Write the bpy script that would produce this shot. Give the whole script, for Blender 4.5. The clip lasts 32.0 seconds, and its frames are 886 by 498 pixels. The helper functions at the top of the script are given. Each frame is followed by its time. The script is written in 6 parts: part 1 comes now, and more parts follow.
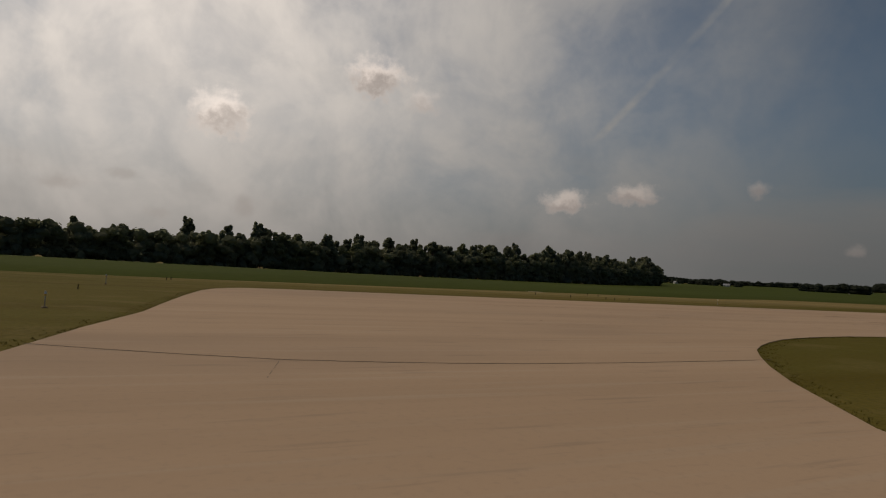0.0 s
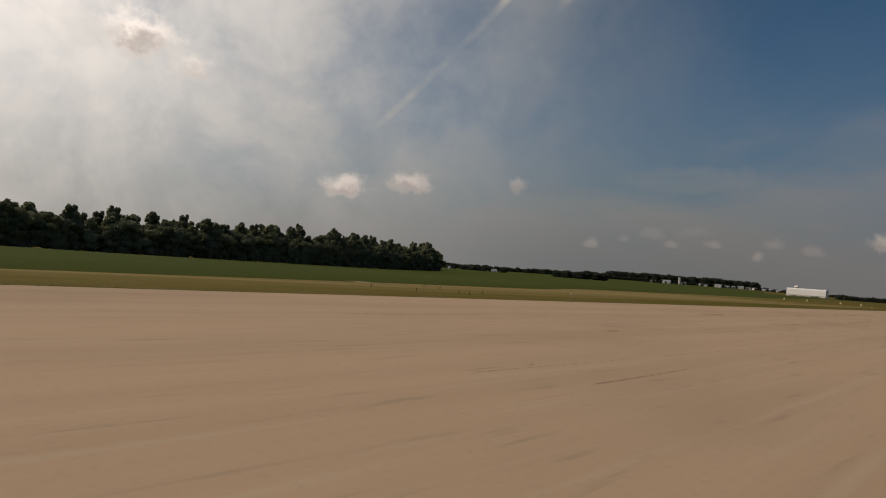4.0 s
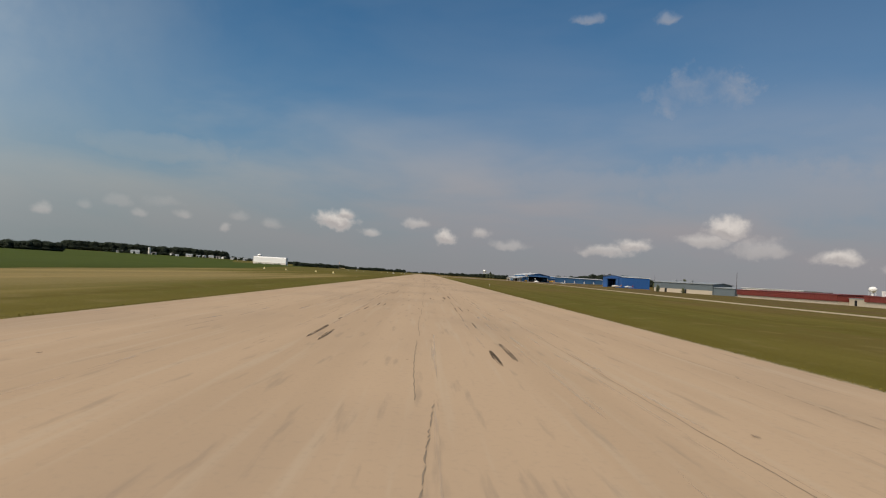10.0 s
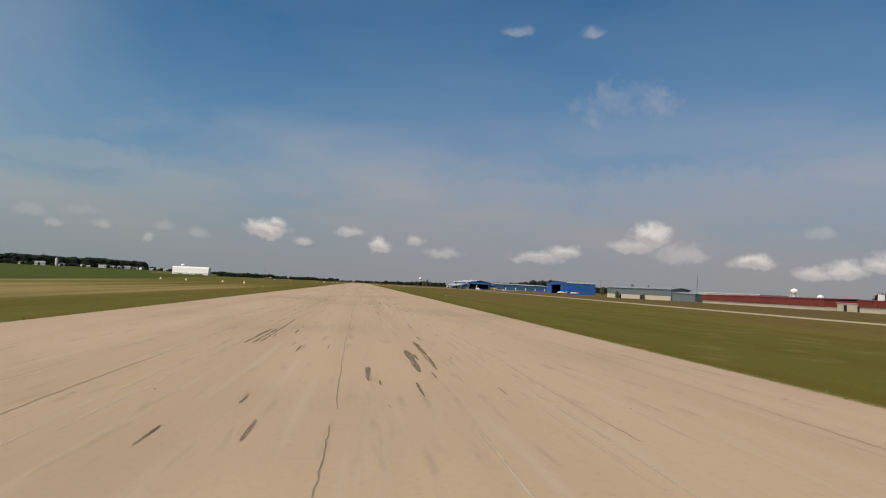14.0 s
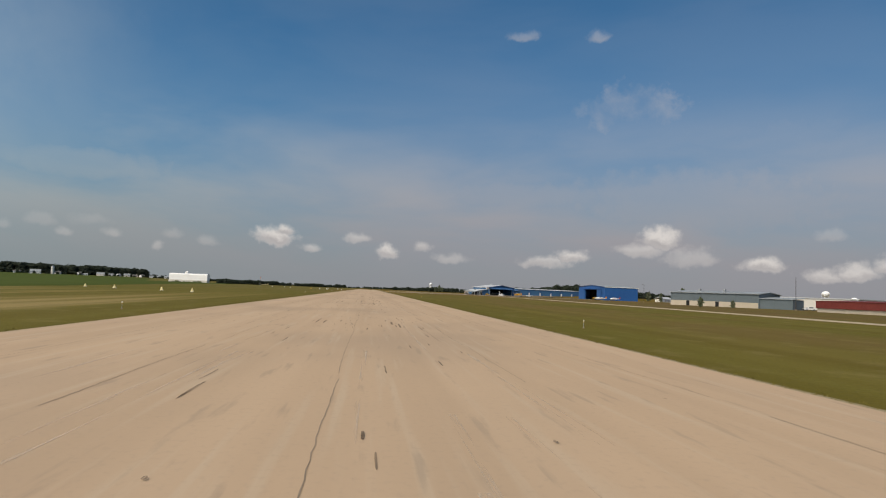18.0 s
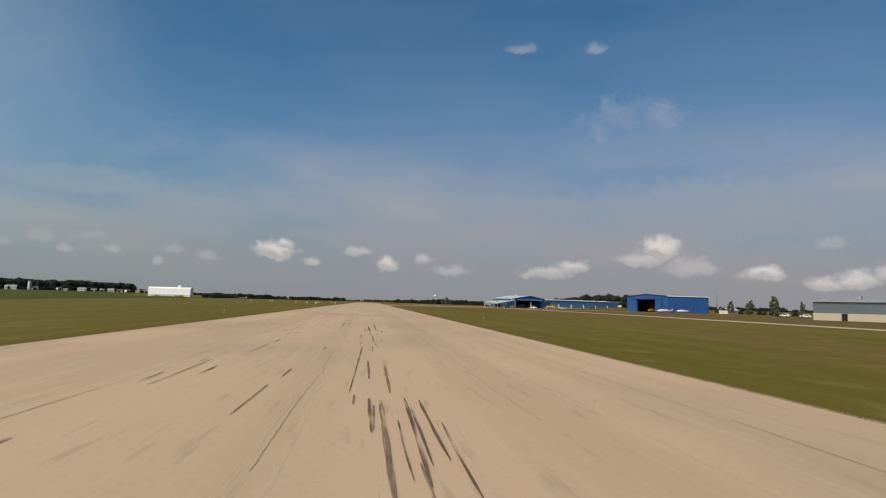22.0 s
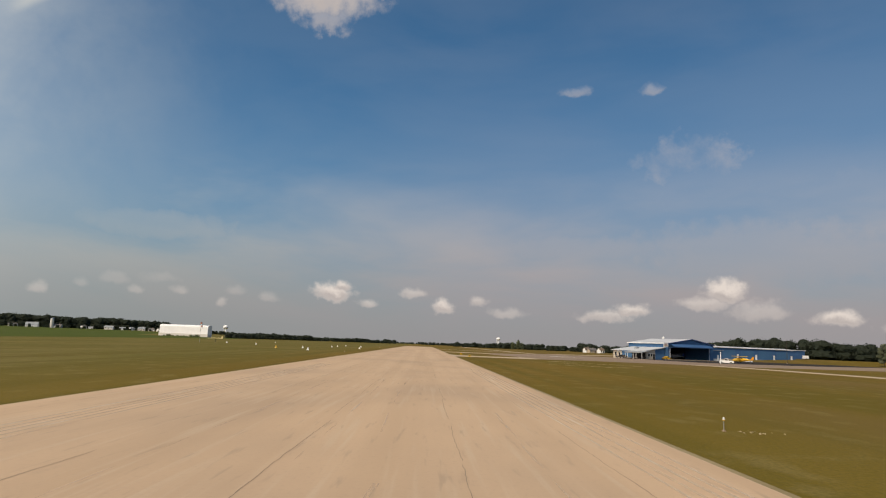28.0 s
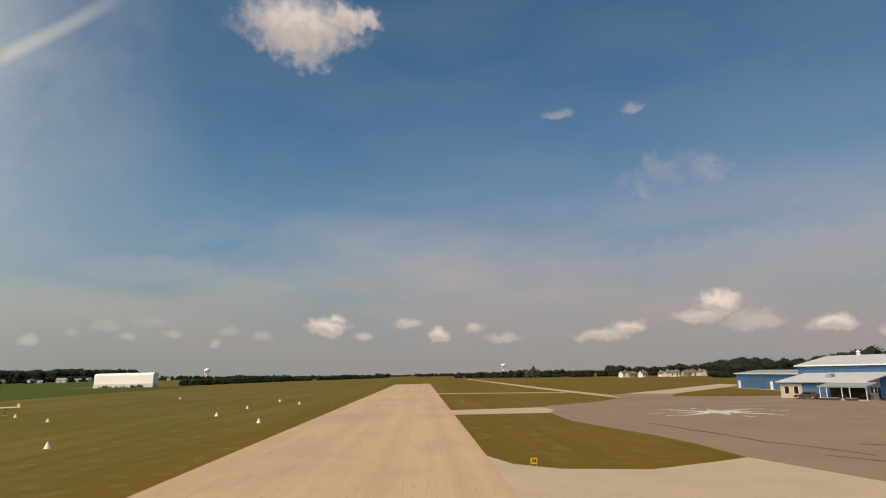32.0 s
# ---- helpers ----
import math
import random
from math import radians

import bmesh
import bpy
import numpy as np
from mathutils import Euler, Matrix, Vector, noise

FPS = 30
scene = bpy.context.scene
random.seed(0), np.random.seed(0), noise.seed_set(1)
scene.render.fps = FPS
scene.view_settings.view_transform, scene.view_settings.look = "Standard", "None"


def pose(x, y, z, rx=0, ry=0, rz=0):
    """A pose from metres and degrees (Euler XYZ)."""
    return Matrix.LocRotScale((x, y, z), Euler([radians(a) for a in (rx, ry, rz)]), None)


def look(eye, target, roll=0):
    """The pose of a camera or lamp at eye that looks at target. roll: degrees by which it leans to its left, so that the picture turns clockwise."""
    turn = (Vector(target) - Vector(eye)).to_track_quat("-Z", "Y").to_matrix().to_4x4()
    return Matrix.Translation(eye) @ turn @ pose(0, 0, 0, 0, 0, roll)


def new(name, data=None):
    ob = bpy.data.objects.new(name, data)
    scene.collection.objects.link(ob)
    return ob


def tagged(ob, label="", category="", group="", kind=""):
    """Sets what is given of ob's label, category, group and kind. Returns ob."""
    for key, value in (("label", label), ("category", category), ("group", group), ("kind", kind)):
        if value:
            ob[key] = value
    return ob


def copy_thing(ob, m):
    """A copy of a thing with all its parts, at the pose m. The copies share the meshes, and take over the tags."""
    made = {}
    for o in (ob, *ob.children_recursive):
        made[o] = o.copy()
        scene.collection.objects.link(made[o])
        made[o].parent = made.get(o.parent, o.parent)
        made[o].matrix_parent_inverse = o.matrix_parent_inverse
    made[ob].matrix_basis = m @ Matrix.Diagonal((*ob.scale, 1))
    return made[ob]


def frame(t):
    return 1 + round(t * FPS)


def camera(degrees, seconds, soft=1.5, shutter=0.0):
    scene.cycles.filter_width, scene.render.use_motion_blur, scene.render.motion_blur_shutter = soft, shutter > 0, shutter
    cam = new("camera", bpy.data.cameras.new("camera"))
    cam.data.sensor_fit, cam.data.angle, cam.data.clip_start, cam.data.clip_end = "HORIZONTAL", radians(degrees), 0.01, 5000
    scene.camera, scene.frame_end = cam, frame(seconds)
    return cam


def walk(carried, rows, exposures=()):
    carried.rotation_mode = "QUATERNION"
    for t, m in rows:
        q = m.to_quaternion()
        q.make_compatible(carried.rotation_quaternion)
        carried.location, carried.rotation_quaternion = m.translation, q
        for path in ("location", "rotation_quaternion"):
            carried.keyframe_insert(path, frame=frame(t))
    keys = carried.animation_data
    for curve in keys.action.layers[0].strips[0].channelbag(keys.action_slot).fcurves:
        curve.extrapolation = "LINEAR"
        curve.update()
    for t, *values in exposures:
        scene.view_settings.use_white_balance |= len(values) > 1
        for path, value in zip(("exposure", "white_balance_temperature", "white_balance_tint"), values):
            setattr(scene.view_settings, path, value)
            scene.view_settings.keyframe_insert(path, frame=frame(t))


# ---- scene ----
# (seconds, eye x, y, z, yaw to the left, pitch up, lean to the left)
ROWS = [
    (0, 29.32, -0.00, 1.99, 65.15, 1.77, 3.46),
    (1, 25.09, 1.30, 1.87, 60.90, 2.14, 3.66),
    (2, 21.64, 2.11, 1.83, 56.77, 1.68, 3.98),
    (4.5, 13.37, 5.40, 1.90, 42.03, 1.96, 4.40),
    (5, 11.85, 6.56, 1.90, 39.55, 2.33, 4.09),
    (6, 8.93, 9.14, 1.90, 33.89, 2.60, 4.01),
    (7, 6.40, 12.31, 1.95, 26.94, 2.51, 3.24),
    (8, 3.69, 16.49, 2.02, 16.85, 2.44, 2.83),
    (9, 1.74, 22.45, 2.07, 7.94, 2.16, 2.70),
    (10, 0.68, 29.67, 2.12, -1.47, 2.32, 3.59),
    (11, 0.33, 36.49, 2.11, -7.23, 2.32, 3.53),
    (12, 0.45, 44.44, 2.06, -7.57, 2.67, 3.51),
    (13, 0.80, 55.05, 2.01, -8.11, 2.84, 2.45),
    (14, 0.93, 67.15, 2.06, -7.47, 3.38, 2.74),
    (14.5, 0.96, 73.73, 2.09, -7.36, 3.34, 2.62),
    (17, 1.10, 111.90, 2.06, -7.01, 3.50, 2.14),
    (18, 1.21, 130.59, 2.07, -6.74, 3.86, 2.26),
    (19, 1.32, 151.21, 2.08, -6.75, 3.95, 1.78),
    (20, 1.43, 174.02, 2.07, -6.54, 4.44, 2.24),
    (21, 1.56, 198.09, 2.06, -7.19, 4.79, 2.10),
    (22, 1.85, 221.98, 2.05, -6.67, 4.96, 1.60),
    (23, 2.03, 247.45, 2.04, -5.92, 4.93, 1.48),
    (24, 2.30, 274.12, 2.04, -6.43, 6.87, 1.16),
    (25, 2.29, 302.69, 2.03, -6.68, 8.07, 1.47),
    (25.5, 2.46, 317.28, 2.06, -6.31, 8.28, 2.20),
    (27.5, 3.83, 378.51, 2.58, -3.01, 8.91, 3.00),
    (28, 3.86, 394.15, 2.84, -1.42, 8.70, 2.22),
    (29, 3.87, 425.27, 3.44, -1.77, 8.70, 0.59),
    (30, 4.41, 457.13, 4.15, -2.22, 9.10, -0.01),
    (31, 5.08, 489.75, 5.40, -2.12, 9.89, -1.24),
    (32, 6.20, 520.11, 6.88, -2.17, 11.27, -1.35),
]
cam = camera(70.96, 32.0, soft=1.1)


def aim(x, y, z, yaw, pitch, lean):
    a, b = radians(yaw), radians(pitch)
    way = Vector((-math.sin(a) * math.cos(b), math.cos(a) * math.cos(b), math.sin(b)))
    eye = Vector((x, y, z))
    return look(eye, eye + way * 10.0, lean)


walk(cam, [(r[0], aim(*r[1:])) for r in ROWS],
     exposures=[(0.0, -1.68, 7550, 18), (1.0, -1.65, 7550, 18), (2.5, -1.45, 7550, 18), (5.0, -1.00, 7450, 17), (6.0, -0.85, 7350, 17), (8.0, -0.48, 7000, 16),
                (10.0, -0.40, 6850, 11), (13.0, -0.33, 6700, 10), (24.0, -0.30, 6700, 11), (28.0, -0.20, 7250, 14), (32.0, -0.20, 7800, 15)])

# ---------------------------------------------------------------- sky and sun
SUN_TURN, SUN_UP = 140.0, 50.0          # degrees to the left of the runway's heading, and above the horizon


def build_sky():
    world = bpy.data.worlds.new("sky")
    scene.world = world
    world.use_nodes = True
    nt = world.node_tree
    nt.nodes.clear()
    nd, ln = nt.nodes, nt.links

    def math_node(op, a, b=None, c=None, clamp=False):
        n = nd.new("ShaderNodeMath")
        n.operation, n.use_clamp = op, clamp
        for i, v in enumerate((a, b, c)):
            if v is None:
                continue
            if isinstance(v, (int, float)):
                n.inputs[i].default_value = v
            else:
                ln.new(v, n.inputs[i])
        return n.outputs[0]

    def ramp(v, lo, hi, a=0.0, b=1.0):
        n = nd.new("ShaderNodeMapRange")
        n.interpolation_type = "SMOOTHSTEP"
        ln.new(v, n.inputs[0])
        for i, x in enumerate((lo, hi, a, b)):
            n.inputs[i + 1].default_value = x
        return n.outputs[0]

    def noise_node(vec, scale, detail=5.0, rough=0.55, dist=0.0):
        n = nd.new("ShaderNodeTexNoise")
        ln.new(vec, n.inputs["Vector"])
        n.inputs["Scale"].default_value = scale
        n.inputs["Detail"].default_value = detail
        n.inputs["Roughness"].default_value = rough
        n.inputs["Distortion"].default_value = dist
        return n

    def mix(fac, a, b):
        n = nd.new("ShaderNodeMix")
        n.data_type = "RGBA"
        ln.new(fac, n.inputs[0])
        for s, v in ((n.inputs[6], a), (n.inputs[7], b)):
            if isinstance(v, tuple):
                s.default_value = (*v, 1.0)
            else:
                ln.new(v, s)
        return n.outputs[2]

    sky = nd.new("ShaderNodeTexSky")
    sky.sky_type = "NISHITA"
    sky.sun_disc = False
    sky.sun_elevation = radians(SUN_UP)
    sky.sun_rotation = radians(360.0 - SUN_TURN)
    sky.altitude = 250.0
    sky.air_density, sky.dust_density, sky.ozone_density = 1.0, 0.7, 1.2

    coord = nd.new("ShaderNodeTexCoord")
    sep = nd.new("ShaderNodeSeparateXYZ")
    ln.new(coord.outputs["Generated"], sep.inputs[0])
    x, y, z = sep.outputs
    az = math_node("MULTIPLY", math_node("ARCTAN2", x, y), 57.2958)
    el = math_node("MULTIPLY", math_node("ARCSINE", math_node("MINIMUM", math_node("MAXIMUM", z, -1.0), 1.0)), 57.2958)
    flat = nd.new("ShaderNodeCombineXYZ")
    ln.new(az, flat.inputs[0]), ln.new(el, flat.inputs[1])
    flat = flat.outputs[0]
    # wispy high cloud, drawn out sideways
    wide = nd.new("ShaderNodeVectorMath")
    wide.operation = "MULTIPLY"
    ln.new(flat, wide.inputs[0])
    wide.inputs[1].default_value = (0.036, 0.125, 1.0)
    streak = noise_node(wide.outputs[0], 1.2, 5.0, 0.5, 0.25).outputs[0]
    wisp = ramp(streak, 0.30, 0.66)
    patch = noise_node(flat, 0.055, 5.0, 0.6, 0.4).outputs[0]
    mottle = noise_node(flat, 0.17, 6.0, 0.6, 0.3).outputs[0]
    sunny = math_node("MULTIPLY", ramp(az, -8.0, -62.0), ramp(az, -178.0, -150.0))
    clumps = math_node("MULTIPLY_ADD", ramp(mottle, 0.30, 0.70), 0.20, math_node("MULTIPLY_ADD", ramp(patch, 0.30, 0.64), 0.48, 0.24))
    veil = math_node("MULTIPLY", math_node("MULTIPLY_ADD", ramp(streak, 0.34, 0.70), 0.14, clumps), sunny)
    low = math_node("MULTIPLY", ramp(el, 18.0, 3.0), ramp(el, -1.0, 3.0))
    high = math_node("MAXIMUM", math_node("MULTIPLY", wisp, math_node("ADD", 0.06, math_node("MULTIPLY", low, 0.92))), math_node("MULTIPLY", veil, 0.95))
    # haze over the land
    left = ramp(az, 12.0, -30.0)
    reach = math_node("DIVIDE", math_node("MAXIMUM", el, 0.0), math_node("MULTIPLY_ADD", left, -4.0, 13.5))
    haze = math_node("MULTIPLY", math_node("EXPONENT", math_node("MULTIPLY", math_node("MULTIPLY", reach, reach), -1.0)), 0.92)
    # fair-weather clouds: (turn to the right, height, half width, half height, strength), degrees
    puffs = [(-8.5, 4.3, 1.7, 1.0, 1.0), (-7.6, 4.9, 0.9, 0.6, 0.9), (-5.2, 3.4, 0.9, 0.45, 0.5), (-1.1, 4.5, 1.1, 0.6, 0.5), (1.6, 3.4, 1.0, 0.85, 0.9), (4.8, 3.8, 0.8, 0.6, 0.5),
             (7.6, 3.0, 1.6, 0.6, 0.35), (16.4, 2.9, 2.2, 0.6, 0.6), (18.2, 3.5, 1.5, 0.7, 0.85), (26.0, 5.0, 1.5, 1.1, 1.0), (24.3, 4.1, 1.8, 0.7, 0.55), (28.6, 3.6, 2.2, 0.9, 0.35),
             (34.0, 3.1, 1.5, 0.75, 0.95), (38.6, 2.2, 1.7, 0.7, 0.7), (40.6, 2.6, 1.4, 0.8, 0.8)]
    puffs += [(42.8, 3.1, 1.3, 0.9, 0.8), (38.8, 5.4, 1.0, 0.6, 0.2), (-21.2, 3.6, 0.7, 0.5, 0.24), (-18.0, 2.9, 0.5, 0.45, 0.30), (-17.0, 3.9, 0.8, 0.6, 0.16), (-24.8, 3.6, 0.6, 0.5, 0.22),
              (-26.4, 4.4, 0.9, 0.6, 0.12), (-28.6, 3.7, 0.5, 0.5, 0.14), (-31.6, 3.2, 0.6, 0.55, 0.28), (-14.0, 3.4, 0.9, 0.5, 0.20), (-23.0, 4.6, 1.4, 0.5, 0.10), (20.4, 22.6, 0.9, 0.55, 0.24), (13.6, 22.8, 1.4, 0.5, 0.22), (-54.2, 6.4, 2.0, 1.3, 0.9),
              (-48.2, 7.2, 1.8, 1.2, 0.8), (-38.4, 8.0, 0.9, 0.9, 0.45), (-72.3, 16.5, 2.5, 2.1, 1.0)]
    puffs += [(-85.6, 11.8, 2.3, 2.2, 0.9), (-67.8, 14.8, 1.4, 1.4, 0.5), (-11.6, 30.4, 4.8, 2.5, 0.95), (-10.8, 28.2, 2.4, 1.6, 0.35), (-6.5, 31.2, 3.0, 1.3, 0.8)]
    # thin sheets of cirrus, drawn out sideways
    sheets = [(-24.0, 9.0, 9.5, 1.6, 0.62, 0.9), (13.0, 8.9, 11.0, 1.6, 0.50, 0.9), (23.5, 16.3, 5.0, 2.6, 0.50, 1.5), (30.0, 8.3, 15.0, 3.4, 0.62, 1.0), (-4.0, 7.4, 9.0, 1.2, 0.25, 0.9), (36.0, 13.0, 8.0, 2.4, 0.22, 1.2), (-33.0, 11.5, 7.0, 1.5, 0.3, 1.0)]
    wob = noise_node(flat, 0.62, 7.0, 0.58)
    off = nd.new("ShaderNodeVectorMath")
    off.operation = "SUBTRACT"
    ln.new(wob.outputs["Color"], off.inputs[0])
    off.inputs[1].default_value = (0.5, 0.5, 0.5)

    def patch_at(a, e, w, h, jig):
        """Place within a ragged oval of sky, in units of its half width and half height."""
        m, s, j = (nd.new("ShaderNodeVectorMath") for _ in range(3))
        m.operation, s.operation, j.operation = "SUBTRACT", "DIVIDE", "MULTIPLY_ADD"
        ln.new(flat, m.inputs[0])
        m.inputs[1].default_value = (a, e, 0.0)
        ln.new(m.outputs[0], s.inputs[0])
        s.inputs[1].default_value = (w, h, 1.0)
        ln.new(off.outputs[0], j.inputs[0])
        j.inputs[1].default_value = (jig, jig, 0.0)
        ln.new(s.outputs[0], j.inputs[2])
        xy = nd.new("ShaderNodeSeparateXYZ")
        ln.new(j.outputs[0], xy.inputs[0])
        return xy.outputs[0], xy.outputs[1]

    puff, base = None, None
    for a, e, w, h, k in puffs:
        px, py = patch_at(a, e, w, h, 2.3 if w < 4 else 1.3)
        deep = math_node("MAXIMUM", py, math_node("MULTIPLY", py, -1.5))
        r = math_node("SQRT", math_node("ADD", math_node("MULTIPLY", px, px), math_node("MULTIPLY", deep, deep)))
        v = math_node("MULTIPLY", ramp(r, 1.38, 0.30) if w < 4 else ramp(r, 1.55, 0.10), k * 0.95)
        shade = math_node("MULTIPLY", ramp(py, 0.60, -0.35), v)
        puff = v if puff is None else math_node("MAXIMUM", puff, v)
        base = shade if base is None else math_node("MAXIMUM", base, shade)
    for a, e, w, h, k in ((-97.2, 5.0, 1.4, 0.6, 0.5), (-92.8, 6.2, 1.2, 0.5, 0.45), (-83.2, 4.4, 0.9, 0.9, 0.5), (-90.0, 3.2, 1.0, 0.5, 0.35)):
        px, py = patch_at(a, e, w, h, 2.0)
        r = math_node("SQRT", math_node("ADD", math_node("MULTIPLY", px, px), math_node("MULTIPLY", py, py)))
        base = math_node("MAXIMUM", base, math_node("MULTIPLY", ramp(r, 1.4, 0.2), k))
    for a, e, w, h, k, jig in sheets:
        px, py = patch_at(a, e, w, h, jig)
        r = math_node("ADD", math_node("MULTIPLY", px, px), math_node("MULTIPLY", py, py))
        v = math_node("MULTIPLY", math_node("MULTIPLY", ramp(r, 1.2, 0.0), k), ramp(mottle, 0.34, 0.72, 0.15, 1.0) if jig > 1.4 else ramp(streak, 0.25, 0.65, 0.5, 1.0))
        high = math_node("MAXIMUM", high, v)
    # an old contrail that slants up
    trail = math_node("ABSOLUTE", math_node("SUBTRACT", math_node("SUBTRACT", el, 12.0), math_node("MULTIPLY", math_node("ADD", az, 52.0), 1.05)))
    line = math_node("MULTIPLY", ramp(trail, 0.75, 0.1), math_node("MULTIPLY", ramp(el, 11.5, 13.0), 0.7))
    line = math_node("MULTIPLY", line, ramp(patch, 0.3, 0.6))
    second = math_node("ABSOLUTE", math_node("SUBTRACT", math_node("SUBTRACT", el, 24.1), math_node("MULTIPLY", math_node("ADD", az, 35.2), 0.8)))
    second = math_node("MULTIPLY", ramp(second, 1.0, 0.1), math_node("MULTIPLY", ramp(az, -26.0, -31.0), 0.34))
    line = math_node("MAXIMUM", line, math_node("MULTIPLY", second, ramp(az, -36.4, -34.6)))

    scaled = nd.new("ShaderNodeVectorMath")
    scaled.operation = "MULTIPLY"
    ln.new(sky.outputs[0], scaled.inputs[0])
    scaled.inputs[1].default_value = (0.037, 0.086, 0.110)
    col = scaled.outputs[0]
    col = mix(math_node("MINIMUM", math_node("ADD", high, line), 1.0), col, mix(left, (0.66, 0.645, 0.665), (0.56, 0.62, 0.635)))
    col = mix(haze, col, mix(left, (0.338, 0.331, 0.370), (0.290, 0.326, 0.354)))
    near_sun = math_node("MULTIPLY", ramp(az, -30.0, -105.0), ramp(az, -178.0, -150.0))
    tall = math_node("MULTIPLY", ramp(el, -15.0, 26.0), ramp(el, 75.0, 45.0))
    glow = math_node("MULTIPLY", math_node("MULTIPLY", near_sun, tall), math_node("ADD", math_node("MULTIPLY_ADD", ramp(mottle, 0.32, 0.68), 0.20, 0.42), math_node("MULTIPLY", ramp(patch, 0.30, 0.64), 0.38)))
    col = mix(math_node("MULTIPLY", glow, 0.85), col, (2.6, 2.66, 2.62))
    col = mix(puff, col, mix(near_sun, (0.90, 0.86, 0.83), (2.7, 2.68, 2.62)))
    col = mix(math_node("MULTIPLY", base, 0.80), col, mix(near_sun, (0.40, 0.385, 0.405), (0.80, 0.79, 0.77)))
    # the sky brightens towards the sun
    lift = nd.new("ShaderNodeVectorMath")
    lift.operation = "SCALE"
    ln.new(col, lift.inputs[0])
    ln.new(math_node("MULTIPLY_ADD", ramp(az, -20.0, -48.0), 0.14, 1.0), lift.inputs["Scale"])
    col = lift.outputs[0]
    bg = nd.new("ShaderNodeBackground")
    ln.new(col, bg.inputs[0])
    bg.inputs[1].default_value = 1.0
    outn = nd.new("ShaderNodeOutputWorld")
    ln.new(bg.outputs[0], outn.inputs[0])


build_sky()
sun = new("sun", bpy.data.lights.new("sun", "SUN"))
sun.data.energy, sun.data.angle, sun.data.color = 3.1, radians(0.6), (1.0, 0.875, 0.71)
_a, _e = radians(SUN_TURN), radians(SUN_UP)
sun.matrix_world = look((0, 0, 80), (math.sin(_a) * math.cos(_e) * 10, -math.cos(_a) * math.cos(_e) * 10, 80 - math.sin(_e) * 10))


# ---------------------------------------------------------------- materials
def material(name, base, other=None, spec=0.3, rough=0.8, grain=4.0, broad=0.15, metal=0.0, bump=0.15, island=0.0, spread=0.0, stretch=(1, 1, 1), coat=0.0, local=False):
    """Two colours mixed by a fine and a broad noise, with fine relief."""
    m = bpy.data.materials.new(name)
    m.use_nodes = True
    nd, ln = m.node_tree.nodes, m.node_tree.links
    bsdf = nd["Principled BSDF"]
    other = other or tuple(c * 0.78 for c in base)
    if local:
        pos = nd.new("ShaderNodeTexCoord").outputs["Object"]
    else:
        pos = nd.new("ShaderNodeNewGeometry").outputs["Position"]
    st = nd.new("ShaderNodeVectorMath")
    st.operation = "MULTIPLY"
    ln.new(pos, st.inputs[0])
    st.inputs[1].default_value = stretch
    fine = nd.new("ShaderNodeTexNoise")
    fine.inputs["Scale"].default_value, fine.inputs["Detail"].default_value = grain, 6.0
    wide = nd.new("ShaderNodeTexNoise")
    wide.inputs["Scale"].default_value, wide.inputs["Detail"].default_value = broad, 4.0
    ln.new(st.outputs[0], fine.inputs["Vector"]), ln.new(st.outputs[0], wide.inputs["Vector"])
    both = nd.new("ShaderNodeMath")
    both.operation = "MULTIPLY_ADD"
    ln.new(fine.outputs[0], both.inputs[0])
    both.inputs[1].default_value = 0.45
    half = nd.new("ShaderNodeMath")
    half.operation = "MULTIPLY"
    ln.new(wide.outputs[0], half.inputs[0])
    half.inputs[1].default_value = 0.55
    ln.new(half.outputs[0], both.inputs[2])
    rng = nd.new("ShaderNodeMapRange")
    ln.new(both.outputs[0], rng.inputs[0])
    rng.inputs[1].default_value, rng.inputs[2].default_value = 0.32, 0.68
    mix = nd.new("ShaderNodeMix")
    mix.data_type = "RGBA"
    ln.new(rng.outputs[0], mix.inputs[0])
    mix.inputs[6].default_value, mix.inputs[7].default_value = (*base, 1), (*other, 1)
    colour = mix.outputs[2]
    if island or spread:
        src = nd.new("ShaderNodeNewGeometry").outputs["Random Per Island"] if island else nd.new("ShaderNodeObjectInfo").outputs["Random"]
        amt = island or spread
        r2 = nd.new("ShaderNodeMapRange")
        ln.new(src, r2.inputs[0])
        r2.inputs[3].default_value, r2.inputs[4].default_value = 1 - amt, 1 + amt
        sc = nd.new("ShaderNodeVectorMath")
        sc.operation = "SCALE"
        ln.new(colour, sc.inputs[0]), ln.new(r2.outputs[0], sc.inputs["Scale"])
        colour = sc.outputs[0]
    ln.new(colour, bsdf.inputs["Base Color"])
    bsdf.inputs["Roughness"].default_value = rough
    bsdf.inputs["Metallic"].default_value = metal
    bsdf.inputs["Coat Weight"].default_value = coat
    bsdf.inputs["Specular IOR Level"].default_value = spec
    if bump:
        bp = nd.new("ShaderNodeBump")
        bp.inputs["Strength"].default_value, bp.inputs["Distance"].default_value = bump, 0.02
        ln.new(fine.outputs[0], bp.inputs["Height"])
        ln.new(bp.outputs[0], bsdf.inputs["Normal"])
    return m


